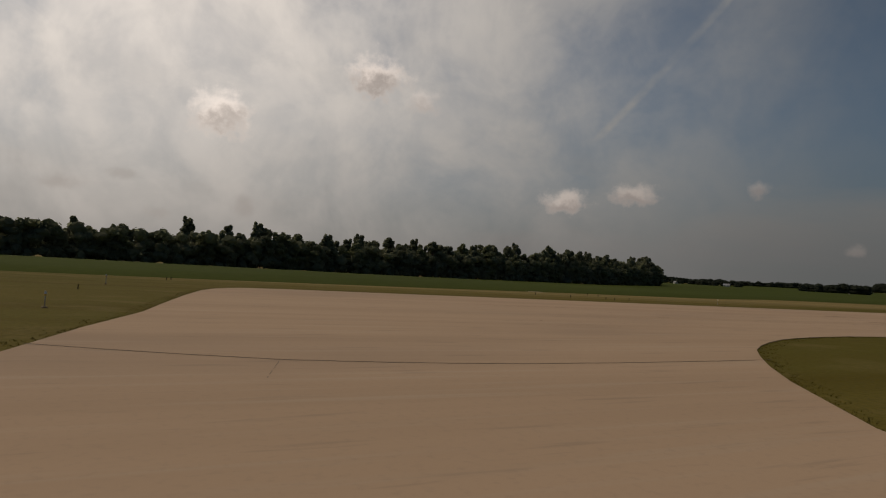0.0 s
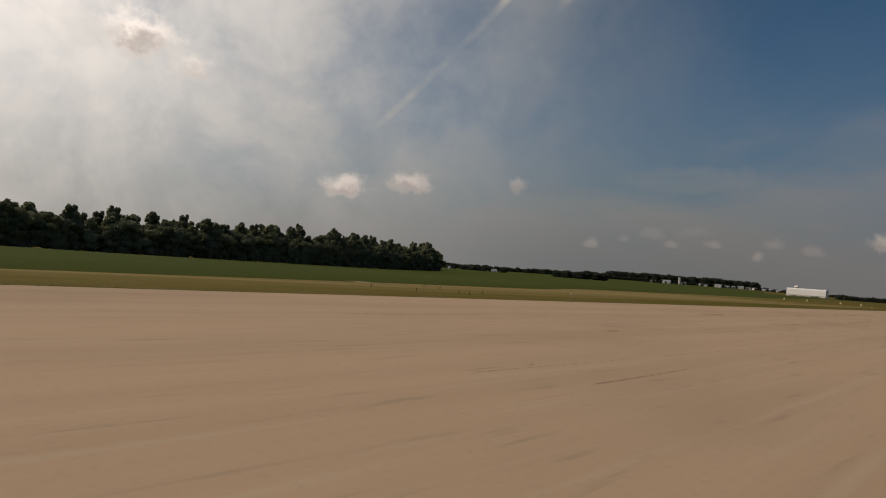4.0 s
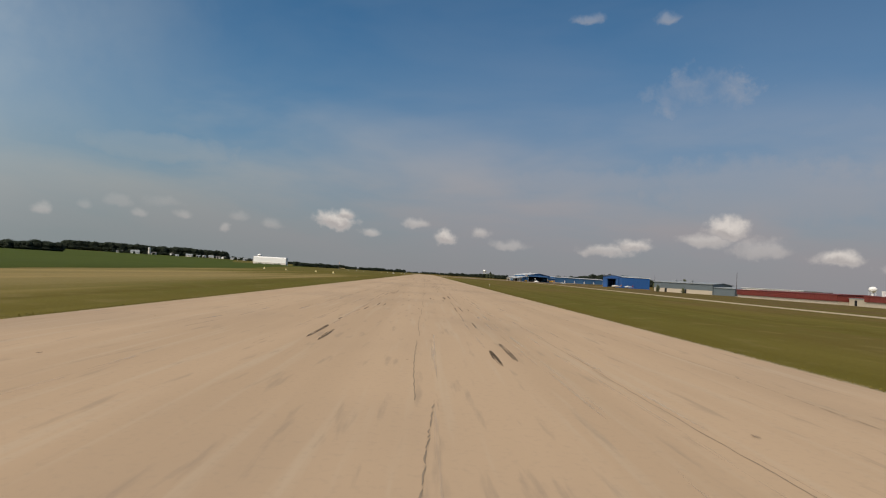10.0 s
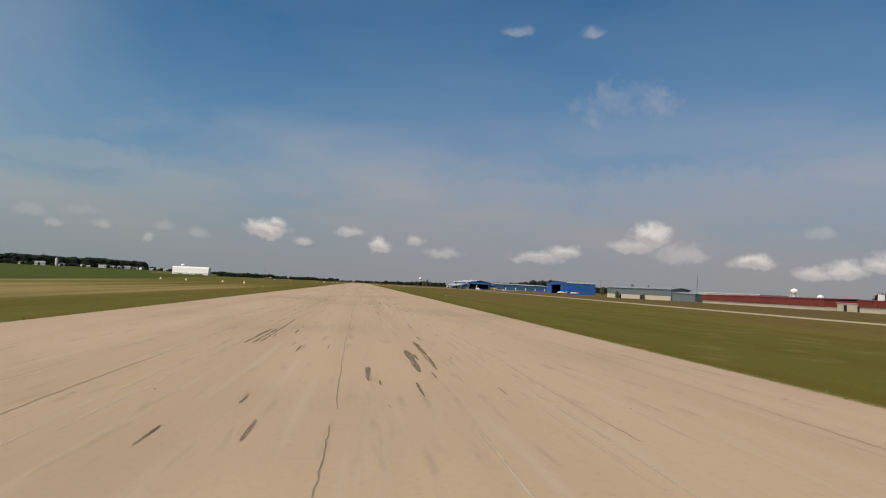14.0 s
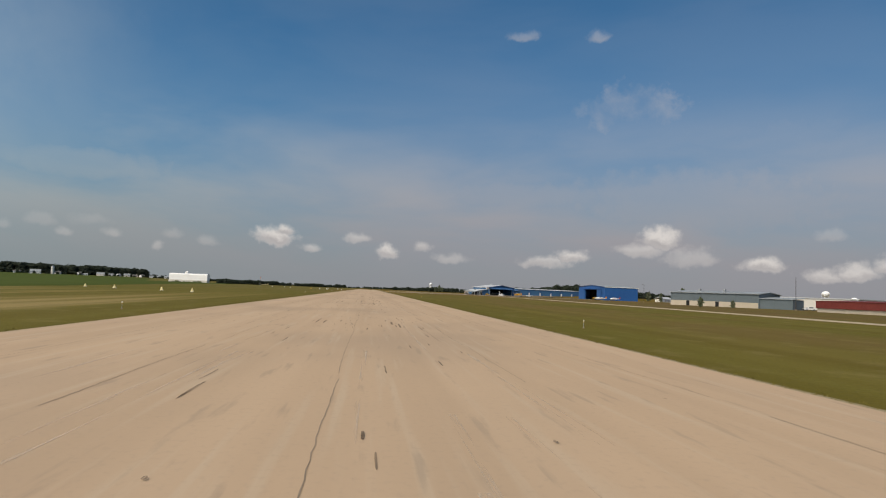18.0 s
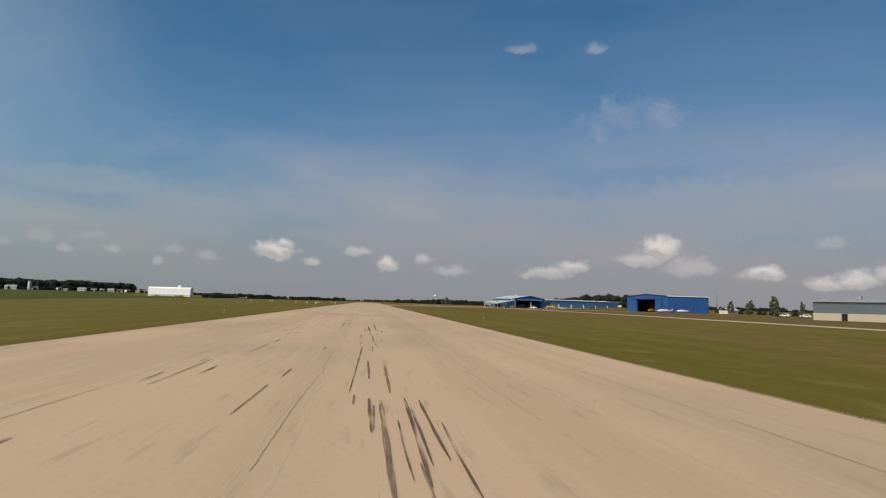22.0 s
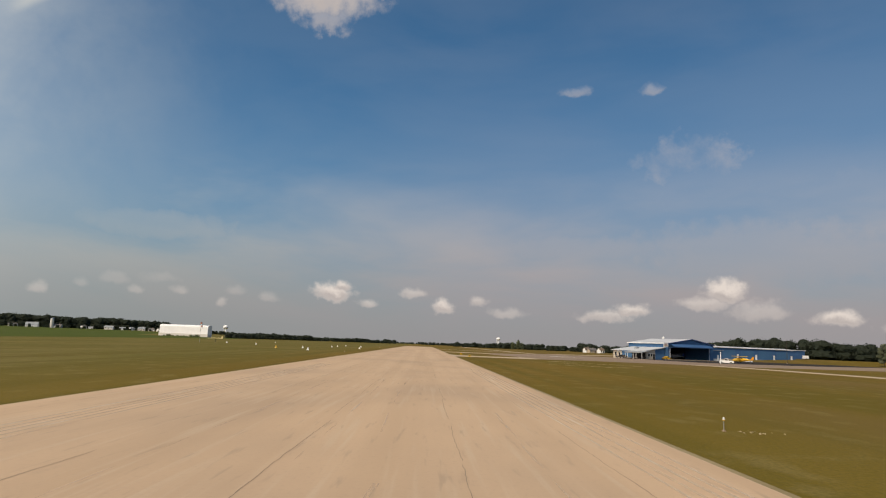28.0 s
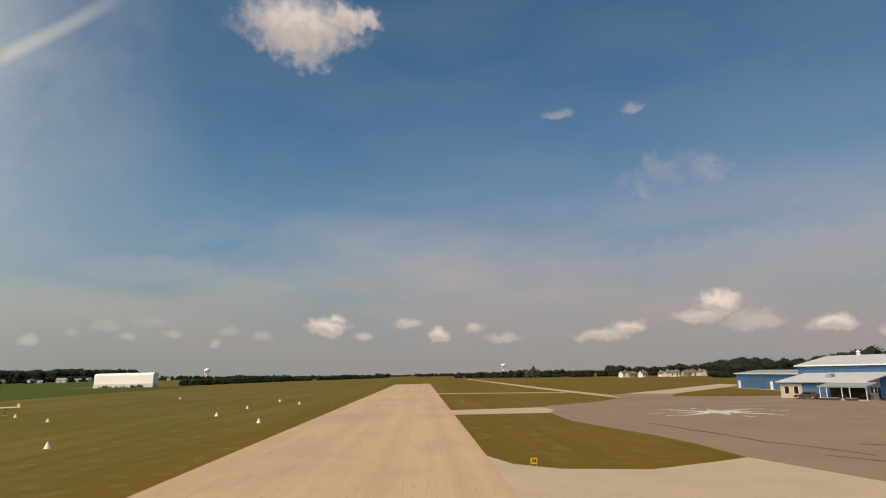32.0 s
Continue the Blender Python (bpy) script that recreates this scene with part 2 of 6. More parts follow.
def leaf_material(name, base, other):
    m = material(name, base, other, spec=0.12, rough=0.85, grain=0.9, broad=0.12, bump=0.0, island=0.12)
    nd, ln = m.node_tree.nodes, m.node_tree.links
    bsdf, outp = nd["Principled BSDF"], nd["Material Output"]
    thin, both = nd.new("ShaderNodeBsdfTranslucent"), nd.new("ShaderNodeMixShader")
    ln.new(bsdf.inputs["Base Color"].links[0].from_socket, thin.inputs[0])
    both.inputs[0].default_value = 0.68
    ln.new(bsdf.outputs[0], both.inputs[1]), ln.new(thin.outputs[0], both.inputs[2]), ln.new(both.outputs[0], outp.inputs[0])
    return m


def grass_material():
    """Mown airfield turf: green and straw patches, wheel and mower strips along the runway."""
    m = bpy.data.materials.new("turf")
    m.use_nodes = True
    nd, ln = m.node_tree.nodes, m.node_tree.links
    bsdf = nd["Principled BSDF"]
    pos = nd.new("ShaderNodeNewGeometry").outputs["Position"]

    def nz(scale, stretch, detail=5.0):
        v = nd.new("ShaderNodeVectorMath")
        v.operation = "MULTIPLY"
        ln.new(pos, v.inputs[0])
        v.inputs[1].default_value = stretch
        n = nd.new("ShaderNodeTexNoise")
        n.inputs["Scale"].default_value, n.inputs["Detail"].default_value = scale, detail
        ln.new(v.outputs[0], n.inputs["Vector"])
        return n.outputs[0]

    def mix(f, a, b):
        n = nd.new("ShaderNodeMix")
        n.data_type = "RGBA"
        ln.new(f, n.inputs[0])
        for s, v in ((n.inputs[6], a), (n.inputs[7], b)):
            if isinstance(v, tuple):
                s.default_value = (*v, 1)
            else:
                ln.new(v, s)
        return n.outputs[2]

    def step(v, lo, hi, k=1.0):
        n = nd.new("ShaderNodeMapRange")
        n.interpolation_type = "SMOOTHSTEP"
        ln.new(v, n.inputs[0])
        n.inputs[1].default_value, n.inputs[2].default_value, n.inputs[4].default_value = lo, hi, k
        return n.outputs[0]

    sep = nd.new("ShaderNodeSeparateXYZ")
    ln.new(pos, sep.inputs[0])
    col = mix(step(nz(0.05, (1, 0.35, 1)), 0.35, 0.65), (0.136, 0.087, 0.009), (0.166, 0.104, 0.017))
    green = step(sep.outputs[1], 470.0, 340.0)
    col = mix(green, col, mix(step(nz(0.06, (1, 0.25, 1)), 0.35, 0.65), (0.118, 0.102, 0.014), (0.150, 0.118, 0.022)))
    west = nd.new("ShaderNodeMath")
    west.operation = "MULTIPLY"
    ln.new(step(sep.outputs[0], -11.0, -30.0), west.inputs[0]), ln.new(step(sep.outputs[1], 330.0, 450.0), west.inputs[1])
    col = mix(west.outputs[0], col, mix(step(nz(0.06, (1, 0.25, 1)), 0.35, 0.65), (0.116, 0.098, 0.018), (0.152, 0.120, 0.034)))
    strips = nz(0.28, (1, 0.012, 1), 3.0)
    col = mix(step(strips, 0.42, 0.66, 0.75), col, (0.108, 0.082, 0.009))
    dry = step(nz(0.03, (1, 0.22, 1), 6.0), 0.42, 0.60, 0.9)
    away = step(sep.outputs[0], -17.0, -26.0)
    both = nd.new("ShaderNodeMath")
    both.operation = "MULTIPLY"
    ln.new(dry, both.inputs[0]), ln.new(away, both.inputs[1])
    cut = step(sep.outputs[1], 290.0, 170.0)
    early = nd.new("ShaderNodeMath")
    early.operation = "MULTIPLY"
    ln.new(both.outputs[0], early.inputs[0]), ln.new(cut, early.inputs[1])
    col = mix(early.outputs[0], col, (0.245, 0.185, 0.072))
    bands = step(nz(0.16, (1, 0.03, 1), 5.0), 0.47, 0.60, 0.85)
    hay = nd.new("ShaderNodeMath")
    hay.operation = "MULTIPLY"
    ln.new(bands, hay.inputs[0]), ln.new(step(sep.outputs[0], -16.0, -21.0), hay.inputs[1])
    swath = nd.new("ShaderNodeMath")
    swath.operation = "MULTIPLY"
    ln.new(hay.outputs[0], swath.inputs[0]), ln.new(cut, swath.inputs[1])
    col = mix(swath.outputs[0], col, (0.315, 0.228, 0.092))
    scuffed = nd.new("ShaderNodeMath")
    scuffed.operation = "MULTIPLY"
    ln.new(step(nz(0.045, (1, 0.30, 1), 6.0), 0.46, 0.62, 0.8), scuffed.inputs[0]), ln.new(step(sep.outputs[0], 13.0, 30.0), scuffed.inputs[1])
    col = mix(scuffed.outputs[0], col, (0.150, 0.098, 0.030))
    rough = nd.new("ShaderNodeMath")
    rough.operation = "MULTIPLY"
    ln.new(step(sep.outputs[0], 66.0, 78.0), rough.inputs[0]), ln.new(step(nz(0.08, (1, 0.2, 1), 6.0), 0.30, 0.60, 0.8), rough.inputs[1])
    meadow = nd.new("ShaderNodeMath")
    meadow.operation = "MULTIPLY"
    ln.new(rough.outputs[0], meadow.inputs[0]), ln.new(step(sep.outputs[1], 520.0, 440.0), meadow.inputs[1])
    col = mix(meadow.outputs[0], col, (0.128, 0.080, 0.034))
    tufts = step(nz(0.5, (1, 0.6, 1), 6.0), 0.52, 0.70, 0.45)
    col = mix(tufts, col, (0.205, 0.158, 0.060))
    blades = nz(7.0, (1, 1, 1), 6.0)
    col = mix(step(blades, 0.40, 0.62, 0.30), col, (0.062, 0.058, 0.008))
    ln.new(col, bsdf.inputs["Base Color"])
    bsdf.inputs["Roughness"].default_value = 0.95
    bsdf.inputs["Specular IOR Level"].default_value = 0.1
    bp = nd.new("ShaderNodeBump")
    bp.inputs["Strength"].default_value, bp.inputs["Distance"].default_value = 0.8, 0.06
    ln.new(blades, bp.inputs["Height"]), ln.new(bp.outputs[0], bsdf.inputs["Normal"])
    return m


TURF = grass_material()
def runway_material():
    """Worn pale pavement: long faint lanes, blotches, fine grit and streaks along the runway."""
    m = bpy.data.materials.new("worn_pale_runway")
    m.use_nodes = True
    nd, ln = m.node_tree.nodes, m.node_tree.links
    bsdf = nd["Principled BSDF"]
    pos = nd.new("ShaderNodeNewGeometry").outputs["Position"]
    col = None
    layers = [((0.42, 0.006, 1), 1.0, 3.0, 0.38, 0.64, (0.490, 0.350, 0.230), (0.448, 0.318, 0.207), 1.0),
              ((0.10, 0.05, 1), 1.0, 6.0, 0.45, 0.70, None, (0.35, 0.258, 0.18), 0.55),
              ((3.0, 0.10, 1), 1.0, 5.0, 0.52, 0.72, None, (0.50, 0.40, 0.29), 0.35),
              ((2.2, 0.22, 1), 1.6, 6.0, 0.58, 0.72, None, (0.27, 0.21, 0.155), 0.40),
              ((9.0, 7.0, 1), 1.0, 4.0, 0.50, 0.75, None, (0.30, 0.235, 0.175), 0.18)]
    grit = None
    for st, scale, detail, lo, hi, first, second, k in layers:
        v = nd.new("ShaderNodeVectorMath")
        v.operation = "MULTIPLY"
        ln.new(pos, v.inputs[0])
        v.inputs[1].default_value = st
        n = nd.new("ShaderNodeTexNoise")
        n.inputs["Scale"].default_value, n.inputs["Detail"].default_value = scale, detail
        ln.new(v.outputs[0], n.inputs["Vector"])
        r = nd.new("ShaderNodeMapRange")
        r.interpolation_type = "SMOOTHSTEP"
        ln.new(n.outputs[0], r.inputs[0])
        r.inputs[1].default_value, r.inputs[2].default_value, r.inputs[4].default_value = lo, hi, k
        mx = nd.new("ShaderNodeMix")
        mx.data_type = "RGBA"
        ln.new(r.outputs[0], mx.inputs[0])
        if first:
            mx.inputs[6].default_value = (*first, 1)
        else:
            ln.new(col, mx.inputs[6])
        mx.inputs[7].default_value = (*second, 1)
        col, grit = mx.outputs[2], n.outputs[0]
    ln.new(col, bsdf.inputs["Base Color"])
    bsdf.inputs["Roughness"].default_value = 0.92
    bsdf.inputs["Specular IOR Level"].default_value = 0.15
    bp = nd.new("ShaderNodeBump")
    bp.inputs["Strength"].default_value, bp.inputs["Distance"].default_value = 0.12, 0.01
    ln.new(grit, bp.inputs["Height"]), ln.new(bp.outputs[0], bsdf.inputs["Normal"])
    return m


CONCRETE = runway_material()
TAXI = material("pale_taxiway", (0.46, 0.365, 0.258), (0.38, 0.30, 0.212), rough=0.9, grain=5.0, broad=0.2, bump=0.2)
APRON = material("weathered_asphalt", (0.262, 0.190, 0.132), (0.203, 0.147, 0.103), rough=0.92, grain=6.0, broad=0.08, bump=0.3)
BLACKTOP = material("fresh_asphalt", (0.042, 0.038, 0.035), (0.030, 0.027, 0.025), spec=0.05, rough=1.0, grain=8.0, broad=0.1, bump=0.3)
RUBBER_MARK = material("tyre_rubber_on_pavement", spec=0.03, base=(0.105, 0.076, 0.054), other=(0.215, 0.158, 0.108), rough=0.8, grain=9.0, broad=1.5, bump=0.1, spread=0.4)


def worn_through(m, scale, stretch, lo, hi):
    """Lets the pavement show through a worn mark in streaks."""
    nd, ln = m.node_tree.nodes, m.node_tree.links
    bsdf, outp = nd["Principled BSDF"], nd["Material Output"]
    v, n, r = nd.new("ShaderNodeVectorMath"), nd.new("ShaderNodeTexNoise"), nd.new("ShaderNodeMapRange")
    v.operation = "MULTIPLY"
    ln.new(nd.new("ShaderNodeNewGeometry").outputs["Position"], v.inputs[0])
    v.inputs[1].default_value = stretch
    n.inputs["Scale"].default_value, n.inputs["Detail"].default_value = scale, 5.0
    ln.new(v.outputs[0], n.inputs["Vector"]), ln.new(n.outputs[0], r.inputs[0])
    r.inputs[1].default_value, r.inputs[2].default_value = lo, hi
    clear, both = nd.new("ShaderNodeBsdfTransparent"), nd.new("ShaderNodeMixShader")
    ln.new(r.outputs[0], both.inputs[0]), ln.new(clear.outputs[0], both.inputs[1]), ln.new(bsdf.outputs[0], both.inputs[2])
    ln.new(both.outputs[0], outp.inputs[0])


worn_through(RUBBER_MARK, 1.0, (14.0, 0.5, 1), 0.32, 0.62)
TAR = material("sealing_tar", spec=0.03, base=(0.060, 0.048, 0.038), other=(0.12, 0.095, 0.072), rough=0.9, grain=7.0, broad=0.8)
CRACK = material("joint_tar", spec=0.03, base=(0.20, 0.158, 0.118), other=(0.32, 0.25, 0.18), rough=0.9, grain=7.0, broad=0.8)
PALE_MARK = material("worn_marking_paint", (0.68, 0.56, 0.43), (0.58, 0.46, 0.34), rough=0.85, grain=6.0, broad=0.5)
GROOVE = material("scrubbed_groove", (0.66, 0.55, 0.42), (0.56, 0.45, 0.33), rough=0.9, grain=6.0, broad=0.5)
worn_through(GROOVE, 1.0, (6.0, 0.12, 1), 0.34, 0.72)
worn_through(PALE_MARK, 1.0, (9.0, 0.25, 1), 0.48, 0.88)
WHITE_MARK = material("white_marking_paint", (0.72, 0.70, 0.66), (0.50, 0.47, 0.43), rough=0.8, grain=5.0, broad=0.8)
worn_through(WHITE_MARK, 1.0, (2.0, 2.0, 1), 0.28, 0.50)
STRAW = material("cut_straw", (0.50, 0.42, 0.28), (0.36, 0.29, 0.17), rough=0.95, grain=4.0)
BARE = material("bare_soil_and_straw", (0.30, 0.235, 0.135), (0.19, 0.15, 0.07), rough=0.95, grain=3.0, broad=0.3, bump=0.4)
FADED_MARK = material("faded_apron_paint", (0.68, 0.65, 0.60), (0.52, 0.49, 0.44), rough=0.85, grain=4.0, broad=0.6)
worn_through(FADED_MARK, 1.0, (1.2, 1.2, 1), 0.28, 0.50)
FADED_RED = material("sun_faded_red_cloth", (0.62, 0.20, 0.14), (0.55, 0.26, 0.20), rough=0.9, grain=6.0, broad=1.0)
PALE_STONE = material("pale_stone", (0.40, 0.36, 0.26), (0.26, 0.23, 0.16), rough=0.9, grain=9.0, broad=2.0)
BLADES = material("grass_blades", (0.135, 0.115, 0.022), (0.185, 0.145, 0.045), spec=0.1, rough=0.9, grain=1.5, broad=0.25, bump=0.0, island=0.25)
CROP = material("soybean_canopy", (0.072, 0.092, 0.020), (0.054, 0.072, 0.016), spec=0.03, rough=1.0, grain=1.2, broad=0.02, bump=0.8)
LEAF_A = leaf_material("oak_leaves", (0.27, 0.295, 0.19), (0.22, 0.24, 0.155))
LEAF_B = leaf_material("maple_leaves", (0.27, 0.30, 0.175), (0.22, 0.245, 0.145))
LEAF_FAR = leaf_material("distant_leaves", (0.082, 0.100, 0.070), (0.060, 0.076, 0.055))
BARK = material("bark", (0.10, 0.08, 0.06), (0.06, 0.05, 0.04), rough=0.95, grain=6.0, broad=1.0, bump=0.5)
BLUE = material("blue_steel_cladding", (0.026, 0.108, 0.32), (0.021, 0.088, 0.27), rough=0.5, grain=1.5, broad=0.15, bump=0.05)
BLUE_DULL = material("sun_faded_blue_cladding", (0.050, 0.130, 0.28), (0.038, 0.105, 0.24), rough=0.55, grain=1.5, broad=0.15, bump=0.05)
BLUE_WORN = material("weathered_blue_cladding", (0.055, 0.150, 0.290), (0.045, 0.125, 0.250), rough=0.6, grain=1.5, broad=0.15, bump=0.05)
BLUE_TRIM = material("dark_blue_trim", (0.010, 0.045, 0.19), rough=0.45, grain=2.0)
ROOF_WHITE = material("white_metal_roof", (0.54, 0.55, 0.55), (0.46, 0.47, 0.48), rough=0.45, grain=1.0, broad=0.1, bump=0.05)
ROOF_GREY = material("grey_metal_roof", (0.30, 0.32, 0.33), (0.25, 0.27, 0.28), rough=0.5, grain=1.0, broad=0.1)
GREY_CLAD = material("blue_grey_cladding", (0.125, 0.152, 0.168), (0.105, 0.130, 0.145), rough=0.55, grain=1.5, broad=0.12)
BEIGE = material("beige_masonry", (0.50, 0.43, 0.34), (0.43, 0.37, 0.29), rough=0.9, grain=3.0, broad=0.3, bump=0.3)
RED_ROOF = material("red_brown_metal_roof", (0.20, 0.040, 0.030), (0.155, 0.032, 0.026), rough=0.5, grain=1.2, broad=0.12)
WHITE = material("white_paint", (0.80, 0.80, 0.78), (0.70, 0.70, 0.68), rough=0.5, grain=2.0, broad=0.3)
WHITE_CLAD = material("white_fabric_and_steel", (0.88, 0.87, 0.85), (0.80, 0.79, 0.78), rough=0.6, grain=0.5, broad=0.08)
# near-black: colour of dark doors, and painted shade in hangars and porch
DARK = material("dark_shade_and_doors", (0.018, 0.018, 0.02), (0.012, 0.012, 0.013), rough=0.8, grain=1.0)
GLASS = material("dark_window_glass", (0.015, 0.02, 0.025), (0.01, 0.013, 0.016), rough=0.08, grain=0.5, bump=0.0)
YELLOW = material("yellow_paint", (0.72, 0.42, 0.02), (0.62, 0.35, 0.02), rough=0.45, grain=3.0, broad=0.5)
PALE_YELLOW = material("sun_bleached_yellow", (0.80, 0.66, 0.30), (0.74, 0.62, 0.36), rough=0.6, grain=3.0)
ORANGE = material("orange_yellow_paint", (0.68, 0.27, 0.015), (0.58, 0.22, 0.012), rough=0.4, grain=3.0, broad=0.5)
RED = material("red_paint", (0.45, 0.03, 0.03), rough=0.45)
TYRE = material("black_rubber", (0.02, 0.02, 0.02), rough=0.85)
STEEL = material("galvanised_steel", (0.42, 0.43, 0.44), (0.33, 0.34, 0.35), rough=0.45, metal=0.7, grain=5.0, broad=0.8)
POLE_DARK = material("weathered_post", (0.07, 0.055, 0.045), (0.045, 0.036, 0.03), rough=0.85)
ROOF_SHINGLE = material("grey_shingles", (0.17, 0.16, 0.15), (0.12, 0.115, 0.11), rough=0.9, grain=2.0)
ROOF_BROWN = material("brown_shingles", (0.20, 0.15, 0.11), (0.15, 0.11, 0.085), rough=0.9, grain=2.0)
SIDING = material("pale_siding", (0.66, 0.63, 0.57), (0.58, 0.55, 0.50), rough=0.7, grain=2.0)
SIDING_TAN = material("tan_siding", (0.45, 0.37, 0.28), (0.40, 0.33, 0.25), rough=0.7, grain=2.0)


# ---------------------------------------------------------------- building tools
class Geo:
    """Collects vertices and faces of one mesh."""

    def __init__(self):
        self.v, self.f = [], []

    def face(self, *pts):
        n = len(self.v)
        self.v += [tuple(p) for p in pts]
        self.f.append(tuple(range(n, n + len(pts))))
        return self

    def box(self, x0, y0, z0, x1, y1, z1):
        n = len(self.v)
        self.v += [(x, y, z) for z in (z0, z1) for y in (y0, y1) for x in (x0, x1)]
        self.f += [tuple(n + i for i in q) for q in ((0, 2, 3, 1), (4, 5, 7, 6), (0, 1, 5, 4), (2, 6, 7, 3), (0, 4, 6, 2), (1, 3, 7, 5))]
        return self

    def prism(self, outline, z0, z1):
        """A flat outline (counter-clockwise) raised from z0 to z1."""
        n, k = len(self.v), len(outline)
        self.v += [(x, y, z0) for x, y in outline] + [(x, y, z1) for x, y in outline]
        self.f += [tuple(n + i for i in range(k - 1, -1, -1)), tuple(n + k + i for i in range(k))]
        self.f += [(n + i, n + (i + 1) % k, n + k + (i + 1) % k, n + k + i) for i in range(k)]
        return self

    def sweep(self, rings):
        """Joins rings of equally many points, closed at both ends."""
        n, k = len(self.v), len(rings[0])
        for r in rings:
            self.v += [tuple(p) for p in r]
        for j in range(len(rings) - 1):
            for i in range(k):
                self.f.append((n + j * k + i, n + j * k + (i + 1) % k, n + (j + 1) * k + (i + 1) % k, n + (j + 1) * k + i))
        self.f.append(tuple(n + i for i in range(k - 1, -1, -1)))
        self.f.append(tuple(n + (len(rings) - 1) * k + i for i in range(k)))
        return self

    def rod(self, a, b, r0, r1=None, sides=8):
        a, b = Vector(a), Vector(b)
        r1 = r0 if r1 is None else r1
        d = (b - a).normalized()
        u = d.orthogonal().normalized()
        w = d.cross(u)
        ring = lambda c, r: [c + (u * math.cos(t) + w * math.sin(t)) * r for t in (2 * math.pi * i / sides for i in range(sides))]
        return self.sweep([ring(a, r0), ring(b, r1)])

    def gable(self, x0, y0, x1, y1, z0, z1, along="y", over=0.4, thick=0.25):
        """A pitched roof over a rectangle, with its ridge along x or y."""
        if along == "y":
            m = (x0 + x1) / 2
            prof = [(x0 - over, z0), (m, z1), (x1 + over, z0), (x1 + over, z0 - thick), (m, z1 - thick), (x0 - over, z0 - thick)]
            return self.sweep([[(x, y, z) for x, z in prof] for y in (y0 - over, y1 + over)])
        m = (y0 + y1) / 2
        prof = [(y0 - over, z0), (m, z1), (y1 + over, z0), (y1 + over, z0 - thick), (m, z1 - thick), (y0 - over, z0 - thick)]
        return self.sweep([[(x, y, z) for y, z in prof] for x in (x0 - over, x1 + over)])

    def mesh(self, name, mat, smooth=False):
        me = bpy.data.meshes.new(name)
        me.from_pydata(self.v, [], self.f)
        me.materials.append(mat)
        bm = bmesh.new()
        bm.from_mesh(me)
        bmesh.ops.recalc_face_normals(bm, faces=bm.faces)
        bm.to_mesh(me)
        bm.free()
        if smooth:
            me.polygons.foreach_set("use_smooth", [True] * len(me.polygons))
        me.update()
        return me


def part(name, geo, mat, parent, label="", smooth=False):
    ob = new(name, geo.mesh(name, mat, smooth))
    ob.parent = parent
    if label:
        ob["label"] = label
    return ob


def thing(name, m, label, category, group=""):
    ob = new(name)
    ob.empty_display_size = 0.3
    ob.matrix_basis = m
    return tagged(ob, label, category, group)


def setting(name, geo, mat, label, category, kind="structure"):
    return tagged(new(name, geo.mesh(name, mat)), label, category, "", kind)


def ease(v, lo, hi):
    k = min(max((v - lo) / (hi - lo), 0.0), 1.0)
    return k * k * (3 - 2 * k)


def rise(x, y):
    """Height of the land: level round the runway, falling gently to the wood, rising behind the hangars and towards the far ridge."""
    k = min(max((-x - 30.0) / 220.0, 0.0), 1.0) * min(max((520.0 - y) / 260.0, 0.0), 1.0)
    far = min(max((y - 1200.0) / 400.0, 0.0), 1.0) * min(max((-x - 220.0) / 300.0, 0.0), 1.0)
    return -3.2 * k * k * (3 - 2 * k) + 6.0 * far + 2.2 * ease(x, 130.0, 210.0) * ease(y, 696.0, 736.0) * (1 - ease(y, 800.0, 920.0))


# ---------------------------------------------------------------- the land
def build_ground():
    xs = [-4200, -2500, -1500, -1000, -700] + list(range(-520, 60, 20)) + list(range(60, 260, 20)) + [260, 320, 500, 800, 1200, 2000, 4200]
    ys = [-3500, -1800, -900, -450, -250] + list(range(-160, 640, 40)) + list(range(640, 940, 20)) + [940, 1200, 1600, 2200, 3000, 4400]
    g = Geo()
    g.v = [(x, y, rise(x, y)) for y in ys for x in xs]
    k = len(xs)
    g.f = [(j * k + i, j * k + i + 1, (j + 1) * k + i + 1, (j + 1) * k + i) for j in range(len(ys) - 1) for i in range(k - 1)]
    setting("ground", g, TURF, "mown green and straw-coloured airfield grass", "grass")


build_ground()
RUNWAY_END = 945.0
runway = setting("runway", Geo().prism([(-11.5, 14), (-11.55, 8), (-11.2, 5.4), (-10.3, 4.2), (-8.8, 3.2), (-6.5, 2.4), (-1.4, 1.3), (3.5, 0.4), (7.1, -0.2), (11.5, -1.4), (11.5, RUNWAY_END), (-11.5, RUNWAY_END)], -0.3, 0.020), CONCRETE,
                 "pale worn runway with tyre marks and dark joints", "runway")
entry = [(11.5, -1.4), (16, -2.4), (35, -6.6), (75, -14), (75, -2), (45, 2.4), (34, 5.2), (28, 7.6), (23.7, 9.8), (20.4, 12.5), (18.6, 14.2), (17.0, 15.9), (15.7, 17.4), (14.7, 18.9), (13.8, 20.5), (13.0, 22.2),
         (12.4, 24.0), (11.9, 26.3), (11.6, 28.6), (11.5, 31.0)]
setting("taxiway_entry", Geo().prism(entry, -0.3, 0.024), CONCRETE, "pale worn taxiway that widens onto the runway", "taxiway")
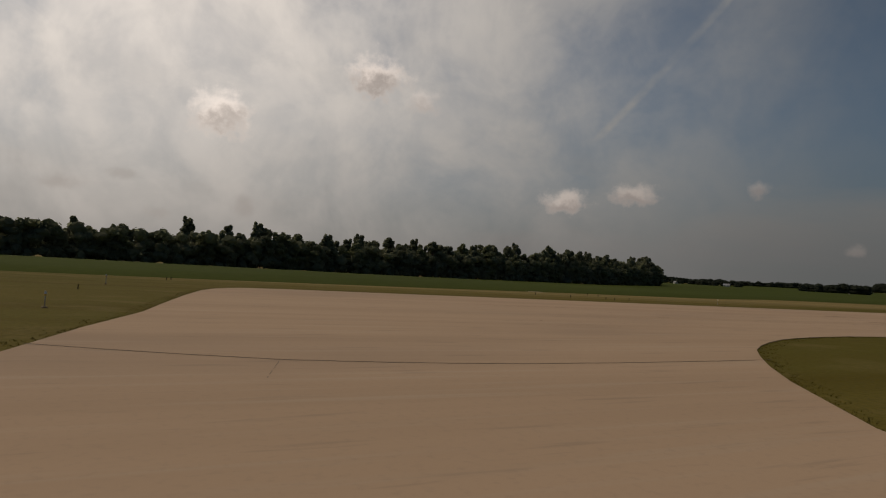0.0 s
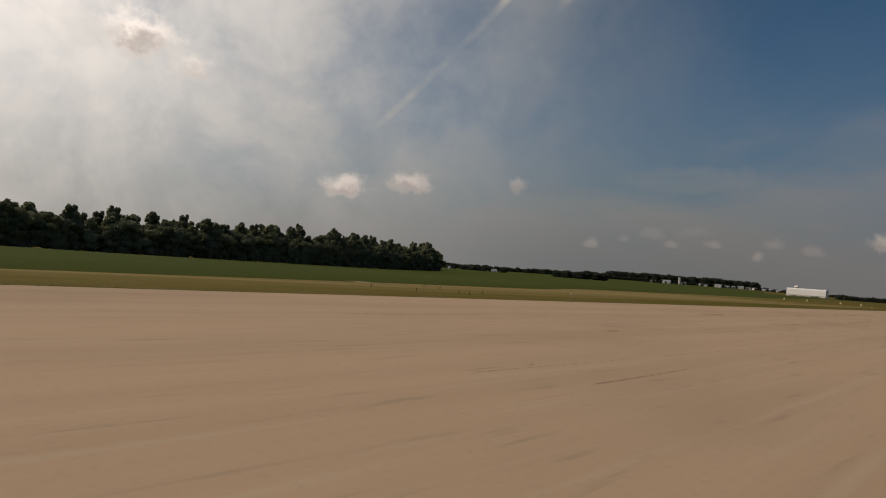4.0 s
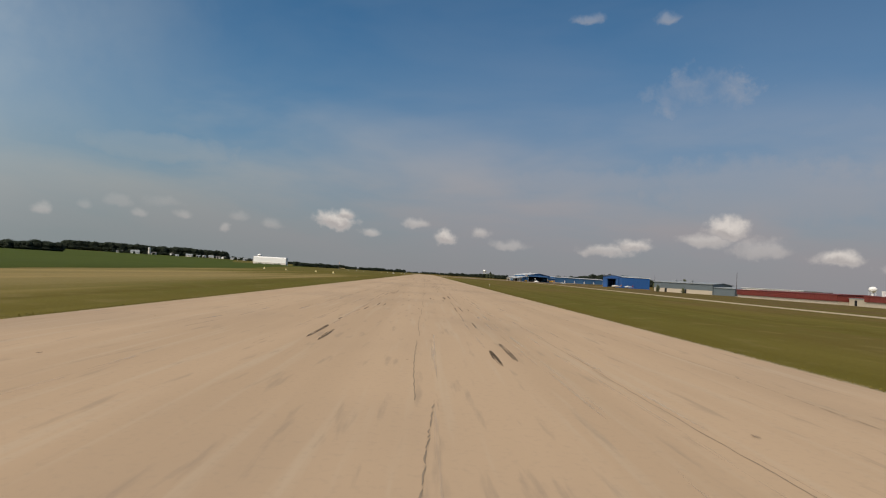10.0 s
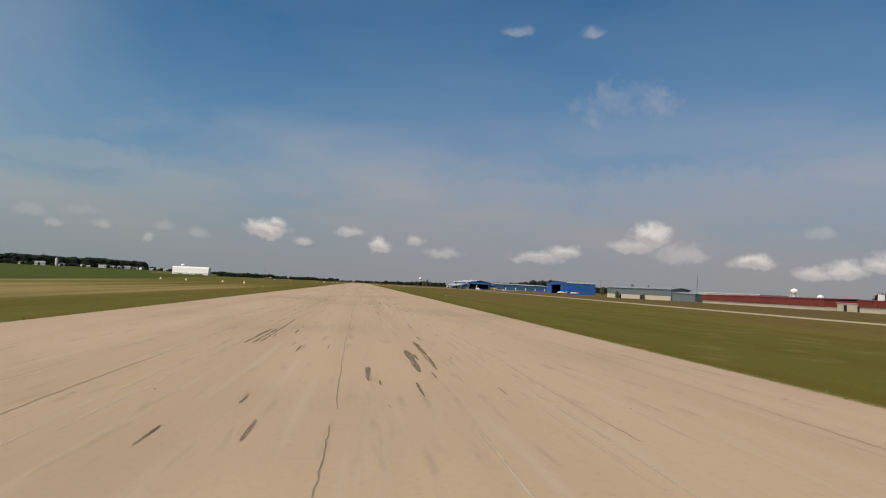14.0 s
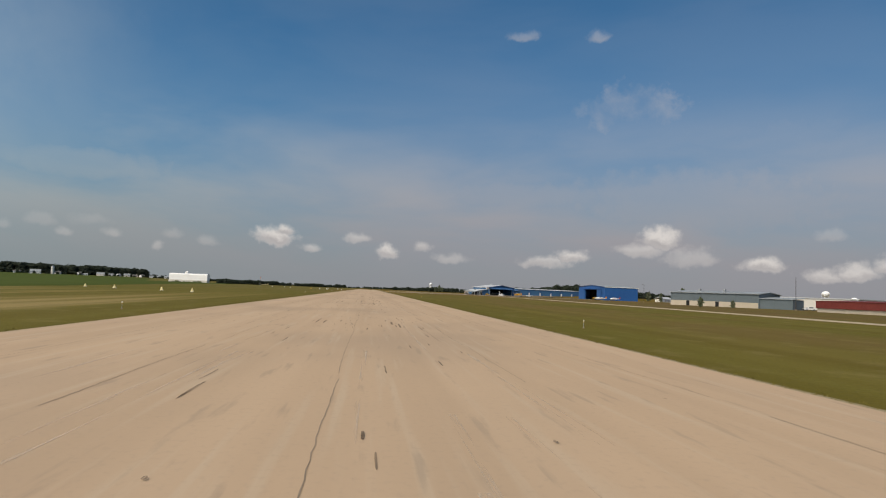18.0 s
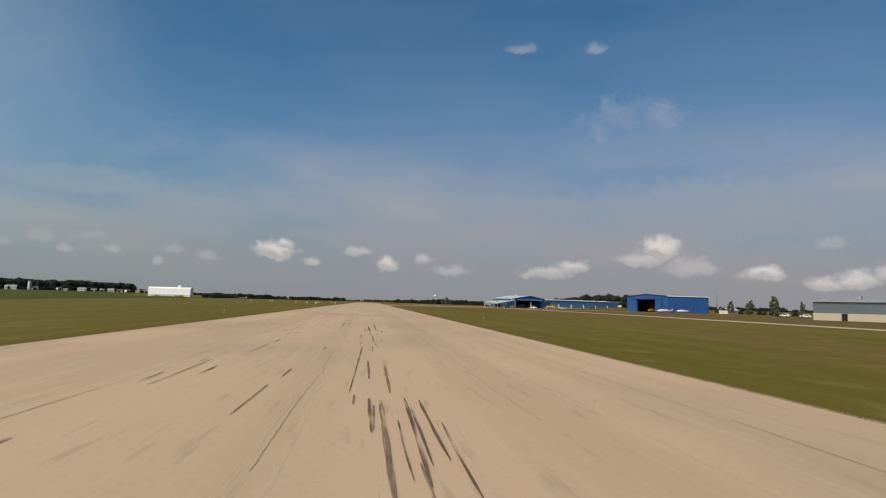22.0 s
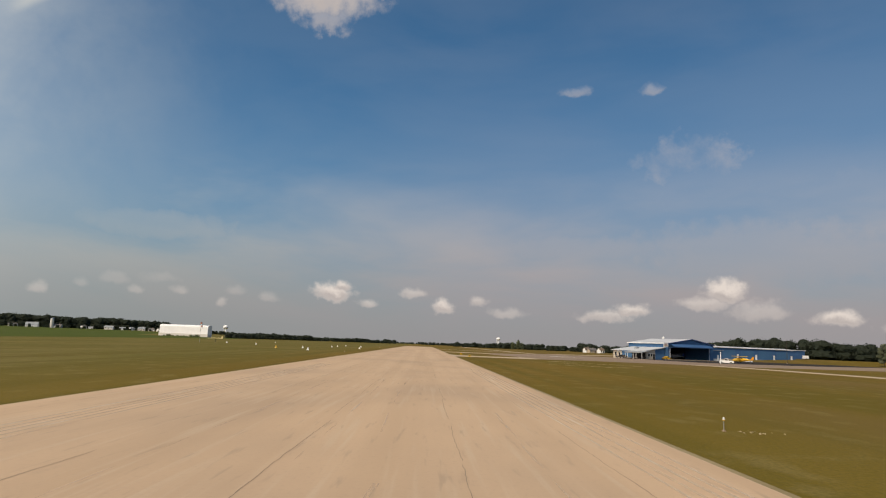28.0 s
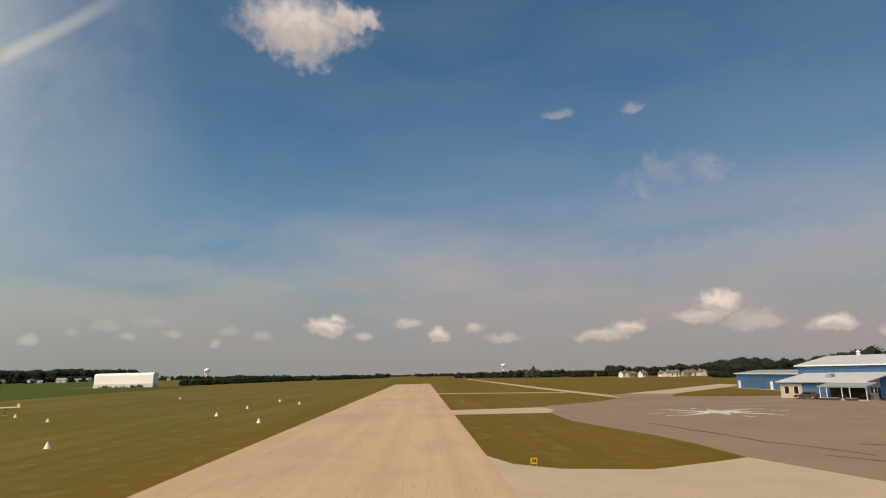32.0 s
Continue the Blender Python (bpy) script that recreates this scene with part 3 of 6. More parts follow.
setting("taxiway_parallel", Geo().prism([(57.5, -10.9), (62.5, -11.8), (63.5, 140), (71.5, 260), (80.5, 400), (84.0, 500), (82.0, 530), (79.0, 552), (70.0, 553), (74.5, 545), (76.8, 530), (78.5, 500), (75.5, 402), (66.5, 262), (58.5, 142)], -0.3, 0.028), TAXI,
        "narrow pale taxiway along the grass", "taxiway")
setting("taxiway_far", Geo().prism([(53.5, 671), (56.5, 690), (55.5, 760), (55.0, 1200), (51.0, 1200), (51.0, 760)], -0.3, 0.028), TAXI, "narrow pale taxiway running on beyond the apron", "taxiway")
setting("connector_near", Geo().prism([(11.5, 545.5), (13.0, 549.0), (17.0, 550.4), (30.0, 550.8), (32.6, 551.6), (33.6, 556.0), (31.0, 569.0), (28.0, 567.4), (22, 564.6),
                                       (16, 566.0), (13, 569.0), (11.5, 574.0)], -0.3, 0.032), TAXI, "pale concrete connector between runway and apron", "taxiway")
setting("connector_mid", Geo().prism([(11.5, 627.0), (27.2, 625.5), (29.5, 633.0), (29.0, 641.5), (11.5, 639.5)], -0.3, 0.032), TAXI, "pale concrete connector between runway and apron", "taxiway")
setting("connector_far", Geo().prism([(11.5, 733), (51.0, 716), (51.2, 721), (11.5, 739)], -0.3, 0.032), TAXI, "pale concrete connector between runway and taxiway", "taxiway")
setting("apron", Geo().prism([(31.0, 569), (32.4, 551.4), (41, 553.5), (50, 556), (66, 553), (84, 550), (105, 557), (134, 567), (206, 606), (203, 690), (141, 698), (128, 656), (99, 641),
                              (88, 664), (78, 666.5), (67, 674), (73.9, 688.8), (62.9, 697), (56.5, 690), (53.5, 671),
                              (42.8, 656), (31.7, 647), (29.0, 641.5), (29.5, 633), (27.2, 625.5), (26.7, 608), (28.6, 596), (30.3, 587), (31.2, 579)], -0.3, 0.016), APRON,
        "weathered brown-grey asphalt apron with dark streaks", "apron")
setting("apron_new", Geo().prism([(90.5, 643), (91.5, 630), (93, 612), (98, 600), (115, 605), (135, 613), (152, 622), (202, 657), (200, 688), (142, 696), (128, 662), (101, 645)], -0.3, 0.045), BLACKTOP,
        "fresh black asphalt apron before the hangars", "apron")
setting("road", Geo().prism([(62.9, 697), (73.9, 688.8), (92.9, 711.9), (126, 751), (158, 796), (240, 850), (237, 856), (152, 806), (116, 760), (84, 720.5)], -0.3, 0.024), TAXI, "narrow pale access road", "road")
setting("verge", Geo().prism([(-11.62, 14), (-11.5, 9), (-11.5, 940), (-11.62, 940)], -0.2, 0.008), BARE, "strip of straw-coloured soil at the runway's edge", "verge")
setting("verge_right", Geo().prism([(11.5, 40), (11.75, 42), (11.75, 545), (11.5, 545)], -0.2, 0.008), BARE, "strip of straw-coloured soil at the runway's edge", "verge")


def build_crop():
    edge = [(-140, -20), (0, -22), (37, -28), (73, -34), (97, -43), (155, -52), (290, -72), (430, -98), (560, -120), (650, -138), (850, -168), (1000, -180), (1090, -190), (1112, -335), (1500, -450), (1700, -480)]
    west = [(-140, -150), (-41, -186), (370, -346), (420, -430), (600, -620), (900, -900), (1500, -1150), (1700, -1150)]

    def at(table, y):
        for (a, p), (b, q) in zip(table, table[1:]):
            if y <= b:
                return p + (q - p) * (y - a) / (b - a)
        return table[-1][1]

    g, cols = Geo(), 46
    ys = [-140 + 8 * i for i in range(95)] + [640 + 30 * i for i in range(31)]
    for y in ys:
        e, w = at(edge, y), at(west, y)
        e += 0.4 * math.sin(y * 0.11) + noise.noise((y * 0.03, 2, 0)) * 0.8
        for i in range(cols):
            s = i / (cols - 1)
            x = e + (w - e) * s * s
            h = (0.45 + 0.10 * noise.noise((x * 0.2, y * 0.2, 1))) * ease(i, 0, 9)
            g.v.append((x, y, rise(x, y) + h))
    g.f = [(j * cols + i, j * cols + i + 1, (j + 1) * cols + i + 1, (j + 1) * cols + i) for j in range(len(ys) - 1) for i in range(cols - 1)]
    ob = setting("crop_field", g, CROP, "dark green field of low leafy crop", "crop field", "stuff")
    ob.data.polygons.foreach_set("use_smooth", [True] * len(ob.data.polygons))


build_crop()


# ---------------------------------------------------------------- marks on the pavement
def strip(g, x0, y0, x1, y1, w0, w1, z, bend=0.0, steps=6, taper=False, jag=0.0):
    """A thin flat band from one place to another, slightly bent, with ragged width."""
    a, b = Vector((x0, y0)), Vector((x1, y1))
    d = (b - a).normalized()
    nrm = Vector((-d.y, d.x))
    pts = []
    for i in range(steps + 1):
        s = i / steps
        c = a.lerp(b, s) + nrm * (bend * math.sin(math.pi * s) + jag * random.uniform(-1, 1))
        w = (w0 + (w1 - w0) * s) / 2 * random.uniform(0.75, 1.2)
        if taper:
            w *= 0.35 + 0.65 * math.sin(math.pi * min(max(s, 0.0), 1.0)) ** 0.35
        pts.append((c + nrm * w, c - nrm * w))
    n = len(g.v)
    for p, q in pts:
        g.v += [(p.x, p.y, z), (q.x, q.y, z)]
    g.f += [(n + 2 * i, n + 2 * i + 1, n + 2 * i + 3, n + 2 * i + 2) for i in range(steps)]


def build_marks():
    rnd = random.Random(7)
    z = 0.0245
    for x, start in ((0.62, 40.0), (4.98, 33.0), (8.6, 45.0), (-3.9, 60.0), (-7.8, 60.0)):
        g = Geo()
        y = start
        while y < 620:
            n = rnd.uniform(6, 15)
            if rnd.random() < (0.7 if x > 0 else 0.5):
                strip(g, x + rnd.uniform(-0.08, 0.08), y, x + rnd.uniform(-0.08, 0.08), y + n, 0.017, 0.017, z, 0.05, 30, False, 0.02)
            y += n + rnd.uniform(0, 3)
        part("joint", g, CRACK, runway)
    for x0, y0, x1, y1 in ((17.6, 15.6, 17.8, 7.2), (17.8, 7.2, 17.0, 2.4), (17.0, 2.4, 14.8, -2.2)):
        g = Geo()
        strip(g, x0, y0, x1, y1, 0.042, 0.042, 0.0285, 0.10, 40, False, 0.02)
        part("joint", g, TAR, runway)
    for x0, y0, x1, y1 in ((2.66, 22.0, 2.92, 29.6), (0.64, 33.0, 0.95, 39.8), (4.70, 20.0, 4.98, 33.0), (7.45, 13.0, 7.95, 29.0), (7.95, 29.0, 8.5, 45.0), (9.15, 14.4, 9.05, 18.8), (17.2, 2.3, 18.9, 1.8)):
        g, a, b = Geo(), Vector((x0, y0)), Vector((x1, y1))
        far, at = (b - a).length, 0.0
        while at < far:
            piece = rnd.uniform(0.12, 0.7)
            p, q = a.lerp(b, at / far), a.lerp(b, min(at + piece, far) / far)
            strip(g, p.x + rnd.uniform(-0.015, 0.015), p.y, q.x + rnd.uniform(-0.015, 0.015), q.y, 0.024, 0.020, 0.0285 if x0 > 12 else z + 0.001, 0.008, 5, True, 0.008)
            at += piece + rnd.uniform(0.0, 0.22)
        part("joint", g, CRACK, runway)
    # rubber laid down by landing wheels: (lane, from, to, width)
    near = [(2.65, 44.5, 47.5, 0.17), (3.15, 45.5, 49.5, 0.16), (-2.72, 48.3, 52.6, 0.15), (-2.27, 47.6, 51.0, 0.15), (-2.44, 62.5, 65.2, 0.10), (-2.09, 67.1, 70.4, 0.09),
            (-1.73, 67.0, 69.7, 0.08), (-2.75, 55.4, 56.4, 0.12), (2.63, 65.4, 69.2, 0.09), (2.98, 65.6, 70.4, 0.09), (-2.3, 17.0, 22.0, 0.06), (-2.0, 18.0, 24.0, 0.06),
            (3.22, 24.9, 25.9, 0.06), (3.32, 24.9, 25.9, 0.06), (3.42, 25.0, 26.0, 0.05), (2.88, 55.0, 57.5, 0.10)]
    touch = [(-2.48, 87.0, 92.8, 0.10), (-2.24, 87.0, 92.9, 0.10), (-2.08, 87.5, 99.4, 0.06), (2.43, 81.7, 86.5, 0.22), (2.90, 82.2, 89.4, 0.18), (1.24, 80.2, 82.4, 0.15),
             (-2.43, 130.3, 134.4, 0.08), (-1.50, 132.5, 135.1, 0.08), (3.0, 127.2, 132.8, 0.12), (1.90, 124.6, 126.6, 0.09), (2.04, 125.0, 126.2, 0.07), (-2.0, 142.0, 144.0, 0.07),
             (-1.62, 166.3, 171.2, 0.07), (-1.18, 166.0, 169.4, 0.09), (2.72, 166.6, 169.6, 0.14), (3.05, 163.9, 167.7, 0.09), (2.86, 164.4, 166.1, 0.08), (4.10, 162.5, 165.3, 0.06), (4.27, 163.8, 164.6, 0.10)]
    late = [(-2.84, 217.9, 224.3, 0.06), (-2.29, 216.4, 221.8, 0.09), (-3.28, 211.7, 213.8, 0.09), (1.62, 214.0, 215.8, 0.14), (1.97, 213.8, 218.7, 0.12), (2.43, 213.3, 215.0, 0.16), (2.2, 228.0, 235.0, 0.11),
            (1.50, 236.0, 250.0, 0.06), (2.4, 236.0, 242.0, 0.10), (-0.1, 270.0, 290.0, 0.08), (0.28, 273.0, 286.0, 0.07), (1.88, 263.5, 273.4, 0.11), (2.04, 263.5, 269.7, 0.13), (2.45, 264.7, 277.0, 0.10),
            (2.81, 262.8, 265.0, 0.15), (1.68, 263.8, 268.6, 0.08), (-3.64, 263.2, 265.0, 0.07), (-3.32, 262.4, 264.0, 0.07), (-3.07, 263.2, 268.7, 0.06), (-2.72, 264.4, 267.8, 0.06)]
    spots = near + touch + late
    for i in range(120):
        lane = rnd.choice((-2.5, -2.1, -1.7, -1.0, 0.2, 1.6, 2.1, 2.6, 3.0, 3.4, 4.2))
        y, n = 60 + 180 * rnd.random(), rnd.uniform(0.4, 1.8)
        spots.append((lane + rnd.gauss(0, 0.45), y, y + n, rnd.uniform(0.03, 0.065)))
    for i in range(60):
        lane = rnd.choice((-3.4, -3.0, -2.6, -0.3, 0.2, 1.5, 1.9, 2.1, 2.5, 2.8))
        y, n = 205 + 95 * rnd.random(), rnd.uniform(1.0, 7.0)
        spots.append((lane + rnd.gauss(0, 0.16), y, y + n, rnd.uniform(0.04, 0.08)))
    for j, (x, y0, y1, w) in enumerate(spots):
        g = Geo()
        n = y1 - y0
        strip(g, x, y0, x + rnd.uniform(-0.012, 0.012) * n, y1, w * 0.8, w, z + 0.002 + j * 0.00006, rnd.uniform(-0.004, 0.004) * n, 12, True)
        part("tyre_mark", g, RUBBER_MARK, runway)
    for i in range(80):
        lane = rnd.choice((2.6, 3.4, 4.2, 5.2, 6.3, -2.8, -4.0, -5.5, -7.2, 0.6))
        x, y, n = lane + rnd.gauss(0, 0.35), 20 + 400 * rnd.random() ** 1.2, rnd.uniform(5, 40)
        g = Geo()
        strip(g, x, y, x + rnd.uniform(-0.3, 0.3), y + n, 0.05, 0.13, z + 0.0005 + i * 0.00002, rnd.uniform(-0.15, 0.15), 8)
        part("worn_stripe", g, PALE_MARK, runway)
    # long pale scrubbed lanes
    for i, (x, y0, y1, w) in enumerate(((-5.3, 60, 150, 0.10), (-3.0, 70, 160, 0.09), (-2.7, 50, 150, 0.10), (4.5, 60, 150, 0.08), (2.58, 48, 62, 0.07), (2.90, 50, 58, 0.06), (-5.08, 70, 95, 0.10), (0.38, 208, 236, 0.10), (0.60, 206, 232, 0.08), (0.82, 210, 240, 0.08), (6.4, 112, 123, 0.06), (5.6, 114, 121, 0.06))):
        g = Geo()
        strip(g, x, y0, x + rnd.uniform(-0.1, 0.1), y1, w, w, z + 0.0012 + i * 0.00003, rnd.uniform(-0.1, 0.1), 30)
        part("worn_stripe", g, PALE_MARK, runway)
    for side in (-1, 1):
        for i in range(5):
            g = Geo()
            x = (9.25 + 0.34 * i) if side > 0 else (-8.3 + 0.36 * i)
            strip(g, x, 385, x, 470, 0.10, 0.12, z + 0.002, 0.0, 24)
            part("worn_stripe", g, GROOVE, runway)
    g = Geo()
    for i in range(130):
        x, y = rnd.uniform(-11, 11), rnd.uniform(5, 330)
        r = rnd.uniform(0.015, 0.05)
        k = rnd.randint(5, 7)
        t0 = rnd.uniform(0, 6)
        n = len(g.v)
        for j in range(k):
            q = r * rnd.uniform(0.6, 1.3)
            g.v.append((x + q * math.cos(t0 + 6.283 * j / k), y + 2.2 * q * math.sin(t0 + 6.283 * j / k), z + 0.0165))
        g.f.append(tuple(range(n, n + k)))
    tagged(part("stain", g, RUBBER_MARK, runway), kind="stuff")


build_marks()


def build_compass_rose():
    ob = thing("compass_rose", pose(51.6, 617.2, 0.024, 0, 0, 34.6), "worn white painted compass rose on the apron", "pavement marking")
    for i in range(8):
        a = math.radians(45 * i)
        r, w, k = (11.4, 1.0, 2.2) if i % 2 == 0 else (7.0, 0.9, 2.0)
        c, s = math.cos(a), math.sin(a)
        g = Geo()
        g.face((0.02 * c, 0.02 * s, 0.0004 * i), (k * c - w * s, k * s + w * c, 0.0004 * i), (r * c, r * s, 0.0004 * i), (k * c + w * s, k * s - w * c, 0.0004 * i))
        part("ray", g, FADED_MARK, ob)
    for i in range(8):
        a = math.radians(45 * i + (9.0 if i % 2 else -9.0))
        c, s = math.cos(a), math.sin(a)
        g = Geo()
        g.face((8.4 * c - 0.26 * s, 8.4 * s + 0.26 * c, 0), (8.4 * c + 0.26 * s, 8.4 * s - 0.26 * c, 0), (10.9 * c + 0.26 * s, 10.9 * s - 0.26 * c, 0), (10.9 * c - 0.26 * s, 10.9 * s + 0.26 * c, 0))
        part("tick", g, FADED_MARK, ob)
    rnd = random.Random(3)
    apron = bpy.data.objects["apron"]
    for i, (x0, y0, x1, y1) in enumerate(((36.0, 592.0, 37.4, 578.0), (37.4, 578.5, 40.4, 568.0), (34.8, 601.0, 36.0, 590.0), (63.9, 618.7, 73.0, 610.2), (59.6, 599.4, 66.0, 598.4), (37, 569, 40, 561), (42.9, 560.2, 45.1, 556.9), (46, 571.8, 47.6, 560), (44, 575, 52, 566), (60, 590, 66, 575), (56, 577, 63, 568))):
        g = Geo()
        strip(g, x0, y0, x1, y1, 0.55, 0.40, 0.0205 + i * 0.0004, 0.4, 10)
        part("tyre_streak", g, RUBBER_MARK, apron)
    for i in range(16):
        x, y = rnd.uniform(44, 82), rnd.uniform(560, 690)
        g = Geo()
        strip(g, x, y, x + rnd.uniform(8, 26), y - rnd.uniform(3, 14), 0.15, 0.4, 0.0245 + i * 0.0003, rnd.uniform(-1, 1), 8)
        part("tyre_streak", g, RUBBER_MARK, apron)


build_compass_rose()


# ---------------------------------------------------------------- trees
def round_core():
    """Corners and faces of a small faceted ball."""
    bm = bmesh.new()
    bmesh.ops.create_icosphere(bm, subdivisions=2, radius=1.0)
    made = [v.co.copy() for v in bm.verts], [tuple(v.index for v in f.verts) for f in bm.faces]
    bm.free()
    return made


CORE = round_core()


def leaf_cloud(rnd, centres, per, size, core=0.80):
    """Leaf sprays that face outwards round dense, uneven lobes (x, y, z, rx, rz)."""
    verts, faces = [], []
    for x, y, z, r, h in centres:
        if core:
            n, turn = len(verts), rnd.uniform(0, 50)
            for c in CORE[0]:
                k = core * (1 + 0.55 * noise.noise(c * 1.7 + Vector((turn, x * 0.1, y * 0.1))))
                verts.append((x + c.x * r * k, y + c.y * r * k, z + c.z * h * k))
            faces += [tuple(n + i for i in f) for f in CORE[1]]
        for _ in range(per):
            d = Vector((rnd.gauss(0, 1), rnd.gauss(0, 1), rnd.gauss(0, 1))).normalized()
            p = Vector((x, y, z)) + Vector((d.x * r, d.y * r, d.z * h)) * (0.62 + 0.45 * rnd.random())
            face = (d + Vector((rnd.gauss(0, 0.45), rnd.gauss(0, 0.45), 0.35 + rnd.gauss(0, 0.45)))).normalized()
            u = face.orthogonal().normalized()
            v = face.cross(u)
            a = rnd.uniform(0, 6.28)
            u, v = u * math.cos(a) + v * math.sin(a), v * math.cos(a) - u * math.sin(a)
            s = size * rnd.uniform(0.55, 1.3)
            n = len(verts)
            verts += [p + u * s, p + v * s * 0.7 + u * 0.2 * s, p - u * s * 0.9, p - v * s * 0.75 - u * 0.1 * s]
            faces.append((n, n + 1, n + 2, n + 3))
    return verts, faces


def cloud_mesh(name, verts, faces, mat):
    me = bpy.data.meshes.new(name)
    me.from_pydata([tuple(v) for v in verts], [], faces)
    me.materials.append(mat)
    me.update()
    return me


def make_tree(seed, h, spread, mat, label, per=150, lobes=15, size=0.55, low=0.16, pointed=False):
    rnd = random.Random(seed)
    ob = thing("tree", pose(0, 0, -400), label, "tree")
    g = Geo()
    lean = Vector((rnd.uniform(-0.4, 0.4), rnd.uniform(-0.4, 0.4), h * 0.8))
    g.rod((0, 0, -0.4), lean * 0.5, 0.020 * h, 0.013 * h, 7)
    g.rod(lean * 0.5, lean, 0.013 * h, 0.004 * h, 6)
    centres = []
    for i in range(lobes):
        s = low + (0.96 - low) * (i + rnd.random() * 0.8) / lobes
        wide = spread * ((1.05 - s) if pointed else math.sin(math.pi * min(1.0, 0.16 + 0.80 * s)) ** 0.7)
        a = i * 2.4 + rnd.uniform(-0.5, 0.5)
        r = wide * rnd.uniform(0.35, 0.72)
        c = (lean.x * s + r * math.cos(a), lean.y * s + r * math.sin(a), h * s, max(0.6, wide * rnd.uniform(0.38, 0.58)), h * rnd.uniform(0.055, 0.095))
        centres.append(c)
        if i % 2 == 0:
            g.rod(lean * (s * 0.75), c[:3], 0.006 * h, 0.002 * h, 5)
    part("trunk", g, BARK, ob)
    me = cloud_mesh("crown", *leaf_cloud(rnd, centres, per, size), mat)
    crown = new("crown", me)
    crown.parent = ob
    return ob


TREES = [make_tree(11, 17.0, 5.0, LEAF_A, "tall dark green broadleaf tree at the wood's edge"),
         make_tree(12, 20.0, 4.6, LEAF_A, "tall narrow dark green tree at the wood's edge", lobes=18),
         make_tree(13, 14.5, 5.4, LEAF_B, "rounded mid-green broadleaf tree in the wood", low=0.10),
         make_tree(14, 16.0, 4.2, LEAF_A, "dark green broadleaf tree in the wood", low=0.10),
         make_tree(15, 12.0, 4.8, LEAF_B, "low rounded green tree at the wood's edge", low=0.05)]
SPRUCE = make_tree(16, 12.0, 2.2, LEAF_A, "narrow dark evergreen tree behind the hangars", lobes=20, low=0.05, pointed=True, size=0.4)


def build_wood():
    rnd = random.Random(21)
    line = [(-158, -190), (-195, -41), (-270, 150), (-357, 372), (-470, 400)]
    n = 0
    for row, (back, gap) in enumerate(((0, 5.4), (6, 5.2))):
        for (x0, y0), (x1, y1) in zip(line, line[1:]):
            d = Vector((x1 - x0, y1 - y0))
            k = int(d.length / gap)
            nrm = Vector((-d.y, d.x)).normalized()
            for i in range(k):
                s = (i + rnd.random()) / k
                p = Vector((x0, y0)) + d * s + nrm * (back + rnd.uniform(-1.5, 2.5))
                kind = rnd.choice((0, 1, 2, 3, 3, 0) if row else (0, 2, 3, 4, 2))
                size = rnd.uniform(0.74, 1.02) * (0.92 + 0.36 * min(max((p.y + 30) / 250, 0), 1)) * (0.72 + 0.28 * ease(p.y, -60, 30))
                if row == 1 and rnd.random() < 0.10:
                    kind, size = 1, 0.92
                t = copy_thing(TREES[kind], pose(p.x, p.y, rise(p.x, p.y) - 0.1, 0, 0, rnd.uniform(0, 360)))
                t.scale = (size, size, size * rnd.uniform(0.9, 1.12))
                t["group"] = "trees of the wood"
                n += 1
    # slender trees that break the skyline
    for i in range(22):
        (x0, y0), (x1, y1) = line[1 + i % 2], line[2 + i % 2]
        k = rnd.random()
        t = copy_thing(SPRUCE, pose(x0 + (x1 - x0) * k - 6, y0 + (y1 - y0) * k, rise(x0 + (x1 - x0) * k, y0 + (y1 - y0) * k) - 0.1, 0, 0, rnd.uniform(0, 360)))
        q = rnd.uniform(1.0, 1.25)
        t.scale = (q * 1.3, q * 1.3, q)
        tagged(t, "narrow dark tree rising out of the wood", "tree", "trees of the wood")
    # the one tree that stands above the rest
    t = copy_thing(TREES[1], pose(-228, 37, -3.2, 0, 0, 40))
    t.scale = (0.85, 0.85, 0.98)
    t["group"] = "trees of the wood"
    centres = []
    for (x0, y0), (x1, y1) in zip(line, line[1:]):
        k = int(math.hypot(x1 - x0, y1 - y0) / 2.2)
        for i in range(k):
            s = (i + rnd.random()) / k
            x, y = x0 + (x1 - x0) * s + rnd.uniform(0, 5.5), y0 + (y1 - y0) * s
            centres.append((x, y, rise(x, y) + rnd.uniform(0.6, 3.4), rnd.uniform(1.4, 2.8), rnd.uniform(1.2, 2.8)))
            for _ in range(3):
                centres.append((x - rnd.uniform(0, 4), y + rnd.uniform(-2, 2), rise(x, y) + rnd.uniform(2.5, 11.5), rnd.uniform(1.8, 3.2), rnd.uniform(1.4, 2.8)))
            for back in (11.0, 18.0, 26.0):
                if rnd.random() < 0.85:
                    centres.append((x - back, y - 0.3 * back, rise(x, y) + rnd.uniform(2, 11), rnd.uniform(2.0, 3.6), rnd.uniform(1.5, 3.2)))
    tagged(new("undergrowth", cloud_mesh("undergrowth", *leaf_cloud(rnd, centres, 40, 0.62), LEAF_A)), "dense dark undergrowth along the wood", "shrubs", "", "stuff")


build_wood()


